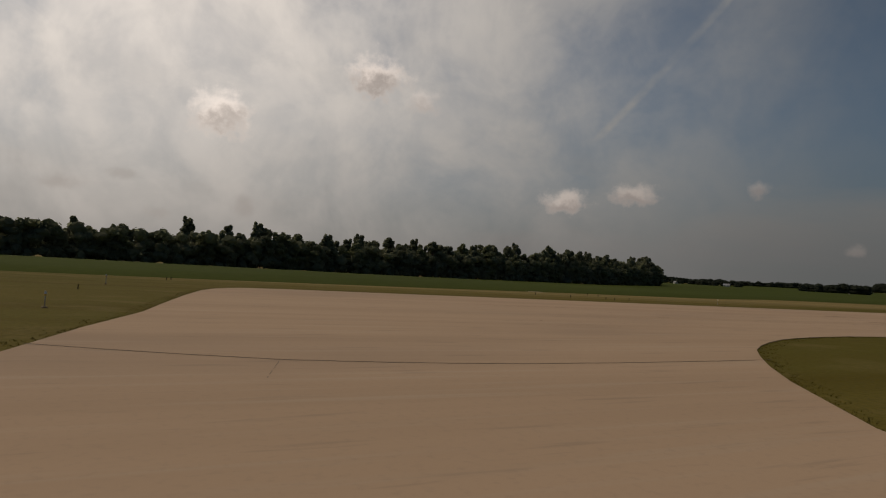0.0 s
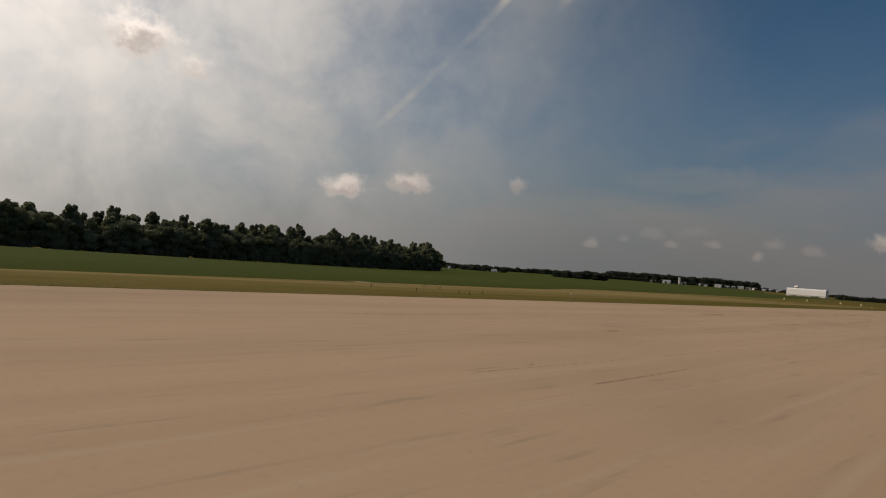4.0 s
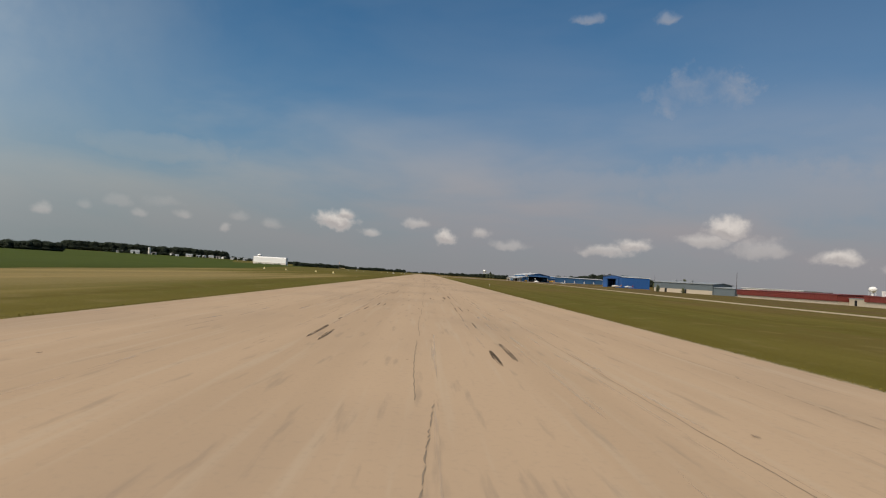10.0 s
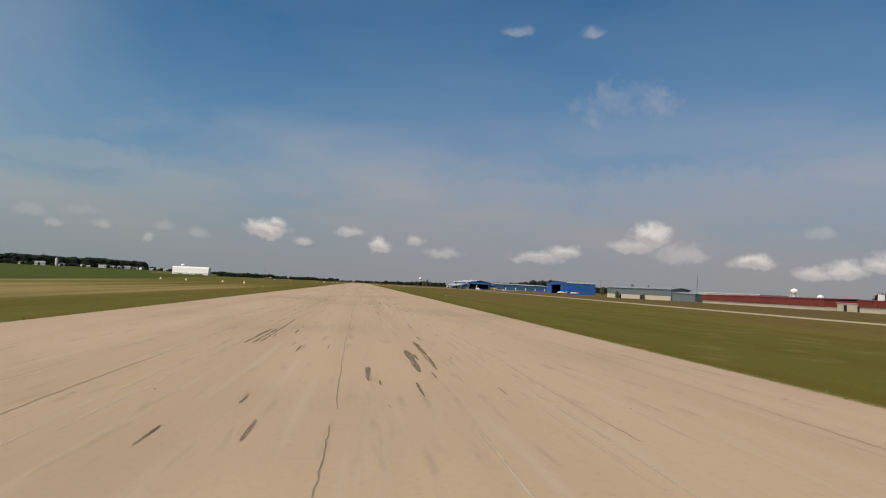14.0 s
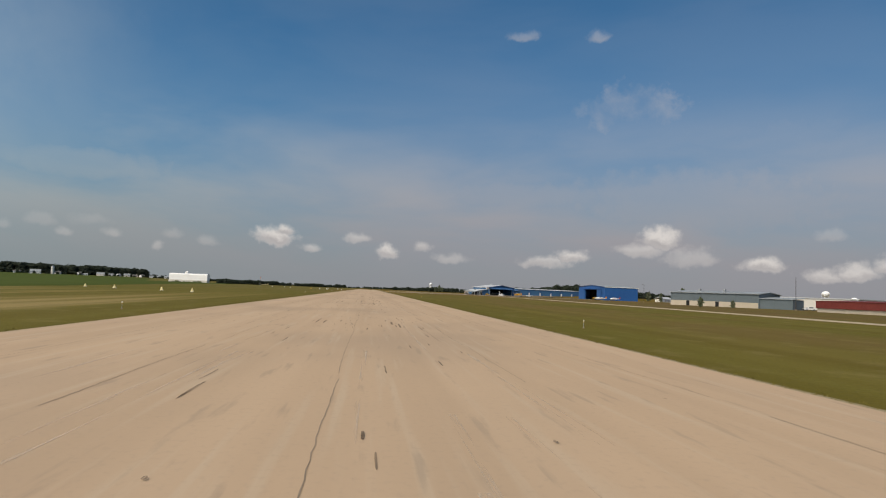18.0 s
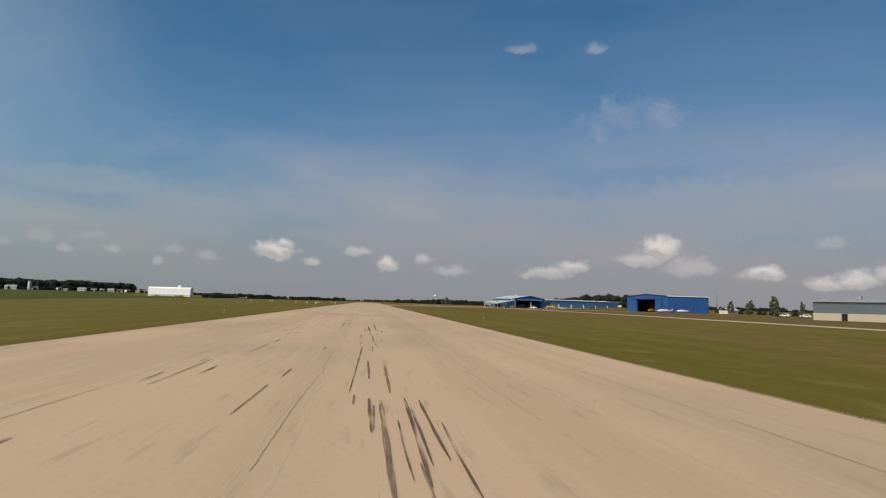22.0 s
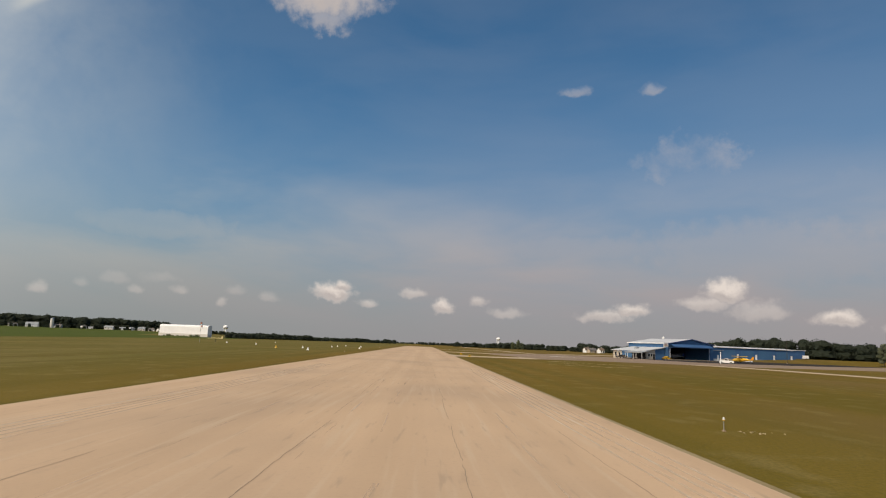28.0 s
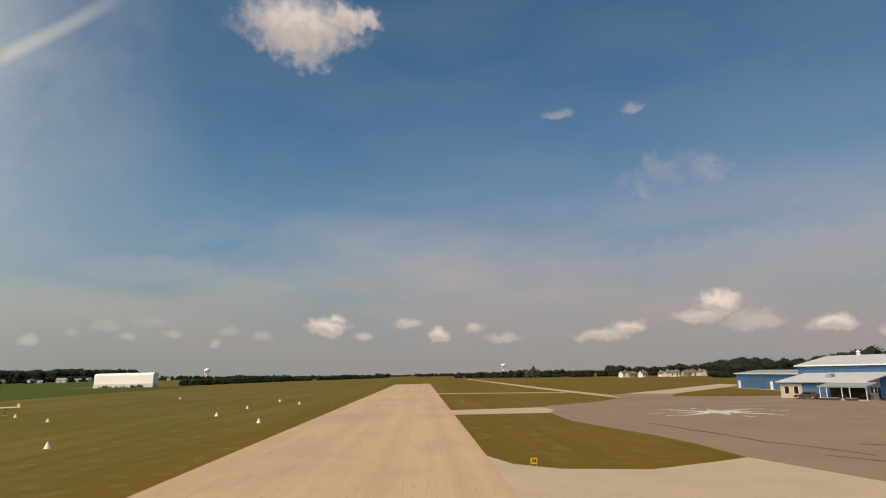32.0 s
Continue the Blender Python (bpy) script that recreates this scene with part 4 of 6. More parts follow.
def far_woods(name, line, tall, deep, gap, label, seed, per=34, size=1.7, lumps=1.0):
    rnd = random.Random(seed)
    centres = []
    for (x0, y0), (x1, y1) in zip(line, line[1:]):
        d = math.hypot(x1 - x0, y1 - y0)
        for i in range(int(d / gap)):
            s = (i + rnd.random()) * gap / d
            x, y = x0 + (x1 - x0) * s + rnd.uniform(-deep, deep), y0 + (y1 - y0) * s + rnd.uniform(-deep, deep)
            h = tall * rnd.uniform(0.72, 1.0) * (0.80 + lumps * (0.45 * noise.noise((x * 0.012, y * 0.012, seed)) + 0.30 * noise.noise((x * 0.05, y * 0.05, seed + 3))))
            r = h * rnd.uniform(0.35, 0.6)
            z = rise(x, y)
            centres += [(x, y, z + h * 0.28, r * 1.25, h * 0.3), (x + rnd.uniform(-1, 1), y, z + h * 0.66, r * 1.0, h * 0.34)]
    tagged(new(name, cloud_mesh(name, *leaf_cloud(rnd, centres, per, size), LEAF_FAR)), label, "trees", "", "stuff")


far_woods("far_trees", [(-570, 1800), (-740, 1690), (-900, 1610)], 33, 12, 1.5, "long dark wooded ridge behind the farms", 11, 60, 1.5, 0.3)
far_woods("far_trees", [(-890, 1615), (-1060, 1490), (-1300, 1220)], 19, 14, 2.2, "high end of the dark wooded ridge behind the farms", 14, 60, 1.5, 0.4)
far_woods("far_trees", [(-560, 1805), (-400, 1900), (-230, 2010)], 10, 14, 2.4, "low trees between the ridge and the white building", 15, 40, 1.0, 0.8)
far_woods("far_trees", [(-770, 1545), (-690, 1515), (-640, 1540), (-600, 1560)], 9, 14, 7.0, "scattered trees round the white farm", 16, 60, 0.8)
far_woods("far_trees", [(-595, 1570), (-545, 1650), (-450, 1735)], 6.0, 14, 5.0, "scattered low trees among the far houses", 17, 50, 0.8)
far_woods("far_trees", [(-900, 560), (-600, 755)], 8.5, 14, 2.6, "low dark belt of distant trees behind the houses", 1, 50, 0.8)
far_woods("far_trees", [(-512, 772), (-480, 790), (-452, 806)], 15.5, 8, 1.6, "clump of taller distant trees behind the houses", 12, 60, 0.9)
far_woods("far_trees", [(-238, 1185), (-225, 1290), (-190, 1440), (-60, 1700)], 9, 10, 2.4, "low dark belt of distant trees behind the white building", 2, 50, 0.9)
far_woods("far_trees", [(-700, 1900), (-100, 2150), (60, 2150)], 6.5, 30, 3.0, "thin dark line of woods on the horizon", 3, 40, 1.2)
far_woods("far_trees", [(20, 1850), (200, 1750), (500, 1700), (900, 1900), (1500, 1600)], 7.5, 30, 2.6, "dark line of woods on the horizon past the runway", 10, 50, 1.2)
far_woods("far_trees", [(60, 1330), (130, 1180), (190, 1120)], 8, 14, 2.4, "distant clump of trees past the runway", 4, 70, 0.8)
far_woods("far_trees", [(190, 1120), (300, 1060), (433, 964)], 15, 14, 2.0, "wooded rise behind the houses and hangars", 5, 120, 0.7)
far_woods("far_trees", [(433, 964), (560, 1000), (760, 860)], 9, 14, 2.6, "low dark woods far behind the hangars", 13, 90, 0.8)
far_woods("far_trees", [(300, 720), (260, 640), (255, 560), (262, 470), (300, 380)], 4.2, 10, 13.0, "row of low trees behind the hangars", 6, 130, 0.45)
far_woods("far_trees", [(300, 380), (330, 300), (380, 180), (420, 60), (400, -200)], 10, 12, 7.0, "row of trees behind the long red buildings", 7, 50, 1.2)
far_woods("far_trees", [(188, 900), (200, 830), (225, 785), (250, 755), (275, 730)], 13.5, 8, 2.0, "dense green trees behind the hangar row", 9, 190, 0.5)
far_woods("far_trees", [(400, -200), (200, -520), (-200, -560), (-420, -380), (-250, -260), (-158, -190)], 16, 18, 8.0, "woods behind the runway's end", 8)
for x, y, s, k in ((231, 303, 0.75, 2), (115.5, 334, 0.30, 4), (130, 338, 0.24, 4), (236, 582, 0.62, 2), (205, 515, 0.62, 0), (232, 700, 0.7, 0),
                   (215, 640, 0.65, 3), (181.6, 514.5, 0.43, 0), (187.5, 510, 0.40, 3), (118, 1150, 0.8, 2), (124, 1160, 0.7, 4), (112, 1155, 0.7, 4)):
    t = copy_thing(TREES[k], pose(x, y, rise(x, y) - 0.1, 0, 0, x * 7 % 360))
    t.scale = (s * 0.8, s * 0.8, s)
    tagged(t, "rounded green broadleaf tree standing near the airport buildings", "tree", "trees round the hangars")
for x, y, s in ((196, 500, 0.72), (203, 492, 0.6), (206, 462, 0.66), (199, 485, 0.5)):
    t = copy_thing(SPRUCE, pose(x, y, -0.1, 0, 0, x * 13 % 360))
    t.scale = (s, s, s)
    tagged(t, "narrow dark evergreen tree behind the hangars", "tree", "trees round the hangars")
for ob in (*TREES, SPRUCE):
    for o in (*ob.children_recursive, ob):
        bpy.data.objects.remove(o)


# ---------------------------------------------------------------- buildings
def window(parent, x, y, z, w, h, face):
    """A small framed window set proud of a wall that faces west ('w') or south ('s')."""
    fr, pane = Geo(), Geo()
    if face == "w":
        fr.box(x - 0.06, y - w / 2 - 0.08, z - 0.08, x + 0.02, y + w / 2 + 0.08, z + h + 0.08)
        pane.box(x - 0.075, y - w / 2, z, x - 0.05, y + w / 2, z + h)
    else:
        fr.box(x - w / 2 - 0.08, y - 0.06, z - 0.08, x + w / 2 + 0.08, y + 0.02, z + h + 0.08)
        pane.box(x - w / 2, y - 0.075, z, x + w / 2, y - 0.05, z + h)
    win = part("window", fr, WHITE, parent, "white window frame")
    part("pane", pane, GLASS, win, "dark glass pane")


def door(parent, x, y, w, h, face, mat=WHITE, label="plain white door"):
    g = Geo()
    if face == "w":
        g.box(x - 0.10, y - w / 2, 0.03, x + 0.02, y + w / 2, h)
    else:
        g.box(x - w / 2, y - 0.10, 0.03, x + w / 2, y + 0.02, h)
    d = part("door", g, mat, parent, label)
    k = Geo()
    if face == "w":
        k.box(x - 0.16, y + w * 0.34, h * 0.46, x - 0.10, y + w * 0.40, h * 0.50)
    else:
        k.box(x + w * 0.34, y - 0.16, h * 0.46, x + w * 0.40, y - 0.10, h * 0.50)
    part("handle", k, STEEL, d)


def ribs_west(parent, x, y0, y1, z0, z1, gap, mat):
    """Upright cladding ribs on a wall that faces west."""
    g = Geo()
    n = int((y1 - y0) / gap)
    for i in range(n):
        y = y0 + (i + 0.5) * (y1 - y0) / n
        g.box(x - 0.05, y - 0.05, z0, x + 0.01, y + 0.05, z1)
    tagged(part("ribs", g, mat, parent), kind="stuff")


def ribs_south(parent, y, x0, x1, z0, z1, gap, mat):
    g = Geo()
    n = int((x1 - x0) / gap)
    for i in range(n):
        x = x0 + (i + 0.5) * (x1 - x0) / n
        g.box(x - 0.05, y - 0.05, z0, x + 0.05, y + 0.01, z1)
    tagged(part("ribs", g, mat, parent), kind="stuff")


def build_blue_hangar():
    ob = thing("hangar", pose(165.6, 549.0, 0), "large bright blue steel hangar with its big door open", "hangar")
    D, W, E, P = 24.0, 54.0, 9.2, 10.9
    g = Geo()
    g.box(0.25, 0, 0, D, 0.25, E)
    part("wall", g, BLUE, ob)
    part("wall", Geo().box(0.25, W - 0.25, 0, D, W, E), BLUE, ob)
    part("wall", Geo().box(D - 0.25, 0.25, 0, D, W - 0.25, E), BLUE, ob)
    o0, o1, oz = 15.0, 39.0, 7.4
    front = Geo()
    front.box(0, 0, 0, 0.25, o0, E)
    front.box(0, o1, 0, 0.25, W, E)
    front.box(0, o0, oz, 0.25, o1, E)
    part("wall", front, BLUE, ob)
    for x in (0.0, D - 0.25):
        tri = Geo()
        tri.sweep([[(x, 0, E), (x, W, E), (x, W / 2, P - 0.3)], [(x + 0.25, 0, E), (x + 0.25, W, E), (x + 0.25, W / 2, P - 0.3)]])
        part("gable", tri, BLUE, ob)
    part("roof", Geo().gable(0, 0, D, W, E + 0.28, P, "x", 0.35, 0.28), ROOF_GREY, ob, "grey metal roof")
    part("eave_trim", Geo().box(-0.3, -0.42, E - 0.12, D + 0.3, -0.30, E + 0.28), WHITE, ob, "white eave trim")
    part("rake_trim", Geo().sweep([[(-0.45, -0.4, E - 0.05), (-0.45, W / 2, P - 0.1), (-0.45, W + 0.4, E - 0.05), (-0.45, W + 0.4, E + 0.28), (-0.45, W / 2, P + 0.02), (-0.45, -0.4, E + 0.28)],
                                   [(-0.36, -0.4, E - 0.05), (-0.36, W / 2, P - 0.1), (-0.36, W + 0.4, E - 0.05), (-0.36, W + 0.4, E + 0.28), (-0.36, W / 2, P + 0.02), (-0.36, -0.4, E + 0.28)]]), BLUE_TRIM, ob)
    for i in range(3):
        part("door_leaf", Geo().box(-0.30 - 0.14 * i, o1 + 0.3 + 0.4 * i, 0.05, -0.20 - 0.14 * i, o1 + 8.0 + 0.4 * i, oz + 0.15), BLUE, ob, "blue sliding door leaf")
        part("door_leaf", Geo().box(-0.30 - 0.14 * i, o0 - 8.0 - 0.4 * i, 0.05, -0.20 - 0.14 * i, o0 - 0.3 - 0.4 * i, oz + 0.15), BLUE, ob, "blue sliding door leaf")
    part("door_track", Geo().box(-0.8, o0 - 9, oz + 0.2, -0.02, o1 + 9, oz + 0.5), BLUE_TRIM, ob)
    part("floor_slab", Geo().box(-2, -0.5, -0.3, D + 0.5, W + 0.5, 0.03), TAXI, ob)
    # added near-black sheet: paints the shade seen through the open door
    part("back_curtain", Geo().box(9.0, 1, 0.03, 9.3, W - 1, E), DARK, ob, "near-black sheet that stands in for the hangar's shaded interior")
    ribs_south(ob, 0.0, 0.3, D - 0.2, 0.0, E - 0.1, 1.0, BLUE)
    ribs_west(ob, 0.0, 0.2, o0 - 9, 0, E - 0.1, 1.0, BLUE)


build_blue_hangar()


HANGAR = pose(101.8, 643.6, 0.28, 0, 0, 29.5)


def build_terminal():
    ob = thing("terminal_hangar", HANGAR, "blue steel hangar with white roof and wide open door", "hangar")
    D, L, E, P = 28.6, 20.5, 6.2, 8.5
    for g in (Geo().box(0, 0.25, 0, 0.25, L, E), Geo().box(D - 0.25, 0.25, 0, D, L, E), Geo().box(0.25, L - 0.25, 0, D - 0.25, L, E)):
        part("wall", g, BLUE_WORN, ob)
    d0, d1, dz = 1.2, 25.6, 5.1
    part("wall", Geo().box(0, 0, 0, d0, 0.25, E).box(d1, 0, 0, D, 0.25, E).box(d0, 0, dz, d1, 0.25, E), BLUE_WORN, ob)
    for y in (0.0, L - 0.25):
        part("gable", Geo().sweep([[(0, y, E), (D, y, E), (D / 2, y, P - 0.25)], [(0, y + 0.25, E), (D, y + 0.25, E), (D / 2, y + 0.25, P - 0.25)]]), BLUE_WORN, ob)
    part("roof", Geo().gable(0, 0, D, L, E + 0.22, P, "y", 0.5, 0.22), ROOF_WHITE, ob, "white metal roof")
    part("rake_trim", Geo().sweep([[(-0.6, y, E - 0.12), (D / 2, y, P - 0.26), (D + 0.6, y, E - 0.12), (D + 0.6, y, E + 0.2), (D / 2, y, P + 0.04), (-0.6, y, E + 0.2)] for y in (-0.62, -0.52)]), BLUE_TRIM, ob)
    part("eave_trim", Geo().box(-0.62, -0.5, E - 0.05, -0.5, L + 0.5, E + 0.22), WHITE, ob, "white eave trim")
    # folded door panels that stick out over the opening
    part("door_panel", Geo().sweep([[(x, -0.1, 6.3), (x, -2.3, 5.2), (x, -2.3, 5.05), (x, -0.1, 6.1)] for x in (d0, d1)]), BLUE_DULL, ob, "folded pale blue upper door panel")
    part("door_panel", Geo().sweep([[(x, -0.1, 4.9), (x, -2.3, 5.04), (x, -2.3, 4.9), (x, -0.1, 4.75)] for x in (d0, d1)]), BLUE_DULL, ob, "folded lower door panel")
    for x in (d0 - 0.2, d1 + 0.05):
        part("door_jamb", Geo().box(x, -0.12, 0.0, x + 0.15, -0.01, dz), WHITE, ob, "pale door jamb")
    part("floor_slab", Geo().box(-0.3, -1.2, -0.6, D + 0.3, L + 0.3, 0.036), TAXI, ob)
    # near-black sheet across the hall in place of the hangar's inner shade
    part("back_curtain", Geo().box(0.4, 14.0, 0.04, D - 0.4, 14.3, E), DARK, ob, "near-black sheet that stands in for the hangar's shaded interior")
    s = part("sign", Geo().box(-3.1, -0.45, 4.8, -0.35, -0.30, 6.6), WHITE, ob, "square white sign with yellow writing bars")
    for i, (p, q) in enumerate(((0.25, 1.6), (0.4, 1.4), (0.55, 1.3))):
        part("bar", Geo().box(-3.1 + 1.5 * p, -0.475, 5.25 + 0.36 * i, -3.1 + 1.5 * q, -0.455, 5.42 + 0.36 * i), YELLOW if i != 1 else RED, s)
    part("vent", Geo().rod((D / 2, 14, P - 0.2), (D / 2, 14, P + 0.6), 0.4, 0.4, 10).rod((D / 2, 14, P + 0.6), (D / 2, 14, P + 1.0), 0.6, 0.2, 10), WHITE, ob, "round white roof vent")
    part("floodlight", Geo().box(D + 0.1, -0.7, E - 0.2, D + 0.9, -0.5, E + 0.5), WHITE, ob, "white box at the eave")
    ribs_west(ob, 0.0, 0.3, L, 4.2, E - 0.1, 0.9, BLUE)
    ribs_south(ob, 0.0, d1 + 0.2, D - 0.1, 0.0, E - 0.1, 0.9, BLUE)
    # lower blue lean-to on the far side of the door
    part("side_wall", Geo().box(D, 1.0, 0.9, D + 7.5, 12.0, 4.3), BLUE_WORN, ob, "low blue side wall")
    part("side_base", Geo().box(D, 0.8, -0.5, D + 7.6, 12.0, 0.9), SIDING, ob, "pale masonry base")
    part("side_roof", Geo().box(D + 0.02, 0.6, 4.3, D + 7.9, 12.3, 4.55), ROOF_GREY, ob)
    door(ob, D + 4.2, 0.8, 1.1, 2.5, "s")

    ext = thing("hangar_wing", pose(105.0, 679.0, 0, 0, 0, -3.6), "long low blue steel hangar wing with white doors", "hangar")
    L2, D2, E2, P2 = 43.0, 14.0, 4.4, 5.5
    part("wall", Geo().box(0, 0, -0.3, D2, L2, E2), BLUE_WORN, ext)
    for y in (0.02, L2 - 0.22):
        part("gable", Geo().sweep([[(0.01, y, E2), (D2 - 0.01, y, E2), (D2 / 2, y, P2 - 0.2)], [(0.01, y + 0.2, E2), (D2 - 0.01, y + 0.2, E2), (D2 / 2, y + 0.2, P2 - 0.2)]]), BLUE_WORN, ext)
    part("roof", Geo().gable(0, 0, D2, L2, E2 + 0.2, P2, "y", 0.4, 0.2), ROOF_GREY, ext, "pale grey metal roof")
    part("eave_trim", Geo().box(-0.52, -0.3, E2 - 0.05, -0.40, L2 + 0.4, E2 + 0.2), WHITE, ext, "white eave trim")
    for y in (20.0, 41.0):
        door(ext, 0, y, 1.5, 2.3, "w")
    for y in (5.0, 11.5, 27.0, 34.0):
        part("door_leaf", Geo().box(-0.08, y - 2.6, 0.05, 0.01, y + 2.6, 3.4), BLUE_DULL, ext, "blue sliding door leaf")
    part("floor_slab", Geo().box(-1.6, -0.3, -0.3, D2 + 0.5, L2 + 0.5, 0.03), TAXI, ext)

    an = thing("office_annex", HANGAR @ pose(-11.5, 1.3, -0.28), "low beige and blue office annex with a white shed roof", "office")
    part("wall", Geo().box(0, 0, 0, 5.4, 6.0, 3.2), BEIGE, an, "beige masonry office wall")
    part("wall", Geo().box(5.4, 0.1, 0, 11.2, 6.0, 3.3), BLUE_WORN, an, "blue cladding wall")
    part("wall", Geo().box(0.1, 6.0, 0, 11.2, 12.4, 3.0), BLUE_WORN, an, "blue cladding wall")
    part("wall", Geo().box(0, 12.4, 0, 11.2, 17.0, 2.9), BEIGE, an, "beige masonry end wall")
    part("roof", Geo().sweep([[(-0.7, y, 3.22), (11.25, y, 4.80), (11.25, y, 5.0), (-0.7, y, 3.42)] for y in (-0.5, 17.6)]), ROOF_WHITE, an, "white shed roof")
    part("infill", Geo().sweep([[(5.4, y, 3.3), (11.2, y, 3.3), (11.2, y, 4.75), (5.4, y, 4.0)] for y in (0.12, 0.3)]), BLUE_WORN, an)
    part("infill", Geo().sweep([[(0.1, y, 3.2), (5.4, y, 3.2), (5.4, y, 3.98)] for y in (0.02, 0.25)]), BEIGE, an)
    for x in (1.7, 3.2):
        window(an, x, 0, 1.15, 0.95, 1.1, "s")
    door(an, 4.6, 0, 0.9, 2.1, "s", DARK, "dark office door")
    for y in (13.6, 15.6):
        window(an, 0, y, 0.9, 0.9, 1.5, "w")
    part("rooftop_unit", Geo().box(4.2, 8.4, 3.9, 5.8, 9.6, 4.7).box(4.4, 8.6, 4.7, 5.6, 9.4, 4.85), STEEL, an, "grey rooftop air unit")

    aw = thing("porch", HANGAR @ pose(-16.0, -0.9, -0.27), "white-roofed open porch on posts before the office", "porch")
    part("roof", Geo().sweep([[(-0.4, y, 2.50), (4.4, y, 3.15), (4.4, y, 3.28), (-0.4, y, 2.64)] for y in (0.0, 9.0)]), ROOF_GREY, aw, "pale sheet roof")
    for y in (0.3, 3.2, 4.6, 7.4, 8.7):
        part("post", Geo().box(0.0, y - 0.06, 0.0, 0.12, y + 0.06, 2.52), WHITE, aw)
    part("beam", Geo().box(-0.02, 0.1, 2.36, 0.14, 8.9, 2.50), WHITE, aw)
    part("floor_slab", Geo().box(-0.4, -0.1, 0.0, 4.3, 9.1, 0.08), TAXI, aw)
    # shade beneath the porch roof, put in as an added near-black sheet
    part("back_screen", Geo().box(4.1, 2.3, 0.1, 4.35, 8.8, 2.6), DARK, aw, "near-black sheet that stands in for the shade under the porch")
    for y, n in ((4.9, 3.8), (1.8, 2.0)):
        b = thing("planter", HANGAR @ pose(-16.7, -0.9 + y, -0.26), "low brown timber planter before the porch", "planter", "porch planters")
        part("box", Geo().box(0, 0, 0, 0.5, n, 0.42), POLE_DARK, b)
        part("rim", Geo().box(-0.04, -0.04, 0.42, 0.54, n + 0.04, 0.48), BEIGE, b)
    for y in (1.2, 5.4):
        b = thing("bench", HANGAR @ pose(-13.2, -0.9 + y, -0.19), "dark wooden bench in the porch", "bench", "porch benches")
        part("seat", Geo().box(0, 0, 0.42, 0.5, 1.6, 0.48), POLE_DARK, b)
        part("backrest", Geo().box(0.45, 0, 0.48, 0.52, 1.6, 0.92), POLE_DARK, b)
        for yy in (0.1, 1.4):
            part("leg", Geo().box(0.05, yy, 0, 0.45, yy + 0.08, 0.42), POLE_DARK, b)


build_terminal()


def build_row_hangar():
    ob = thing("row_hangar", pose(142.0, 706.0, 1.0, 0, 0, 19.5), "long low row of blue hangars with small white doors", "hangar")
    L, D, E, P = 66.0, 14.0, 5.6, 6.4
    part("wall", Geo().box(0, 0, -2.2, L, D, E), BLUE_DULL, ob)
    part("roof", Geo().gable(0, 0, L, D, E + 0.2, P, "x", 0.4, 0.2), ROOF_WHITE, ob, "pale metal roof")
    for x in (0.0, L - 0.2):
        part("gable", Geo().sweep([[(x + d, 0.02, E), (x + d, D - 0.02, E), (x + d, D / 2, P - 0.2)] for d in (0.01, 0.19)]), BLUE_DULL, ob)
    part("eave_trim", Geo().box(-0.3, -0.52, E - 0.05, L + 0.3, -0.40, E + 0.2), WHITE, ob, "white eave trim")
    for i in range(5):
        x = 6.5 + 12.6 * i
        part("door_leaf", Geo().box(x - 4.6, -0.09, 0.05, x + 4.6, 0.01, 4.6), BLUE_WORN, ob, "blue sliding hangar door")
        door(ob, x + 6.2, 0, 1.2, 2.6, "s")
    part("floor_slab", Geo().box(-0.5, -1.2, -3.0, L + 0.6, D + 0.6, 0.03), TAXI, ob)
    low = thing("row_hangar", pose(208.0, 740.0, 2.2, 0, 0, 19.5), "small blue hangar with a white roof behind the row", "hangar")
    part("wall", Geo().box(0, 0, -1, 12, 10, 4.6), BLUE_DULL, low)
    part("roof", Geo().box(-0.4, -0.4, 4.6, 12.4, 10.4, 5.0), ROOF_WHITE, low, "pale metal roof")


build_row_hangar()


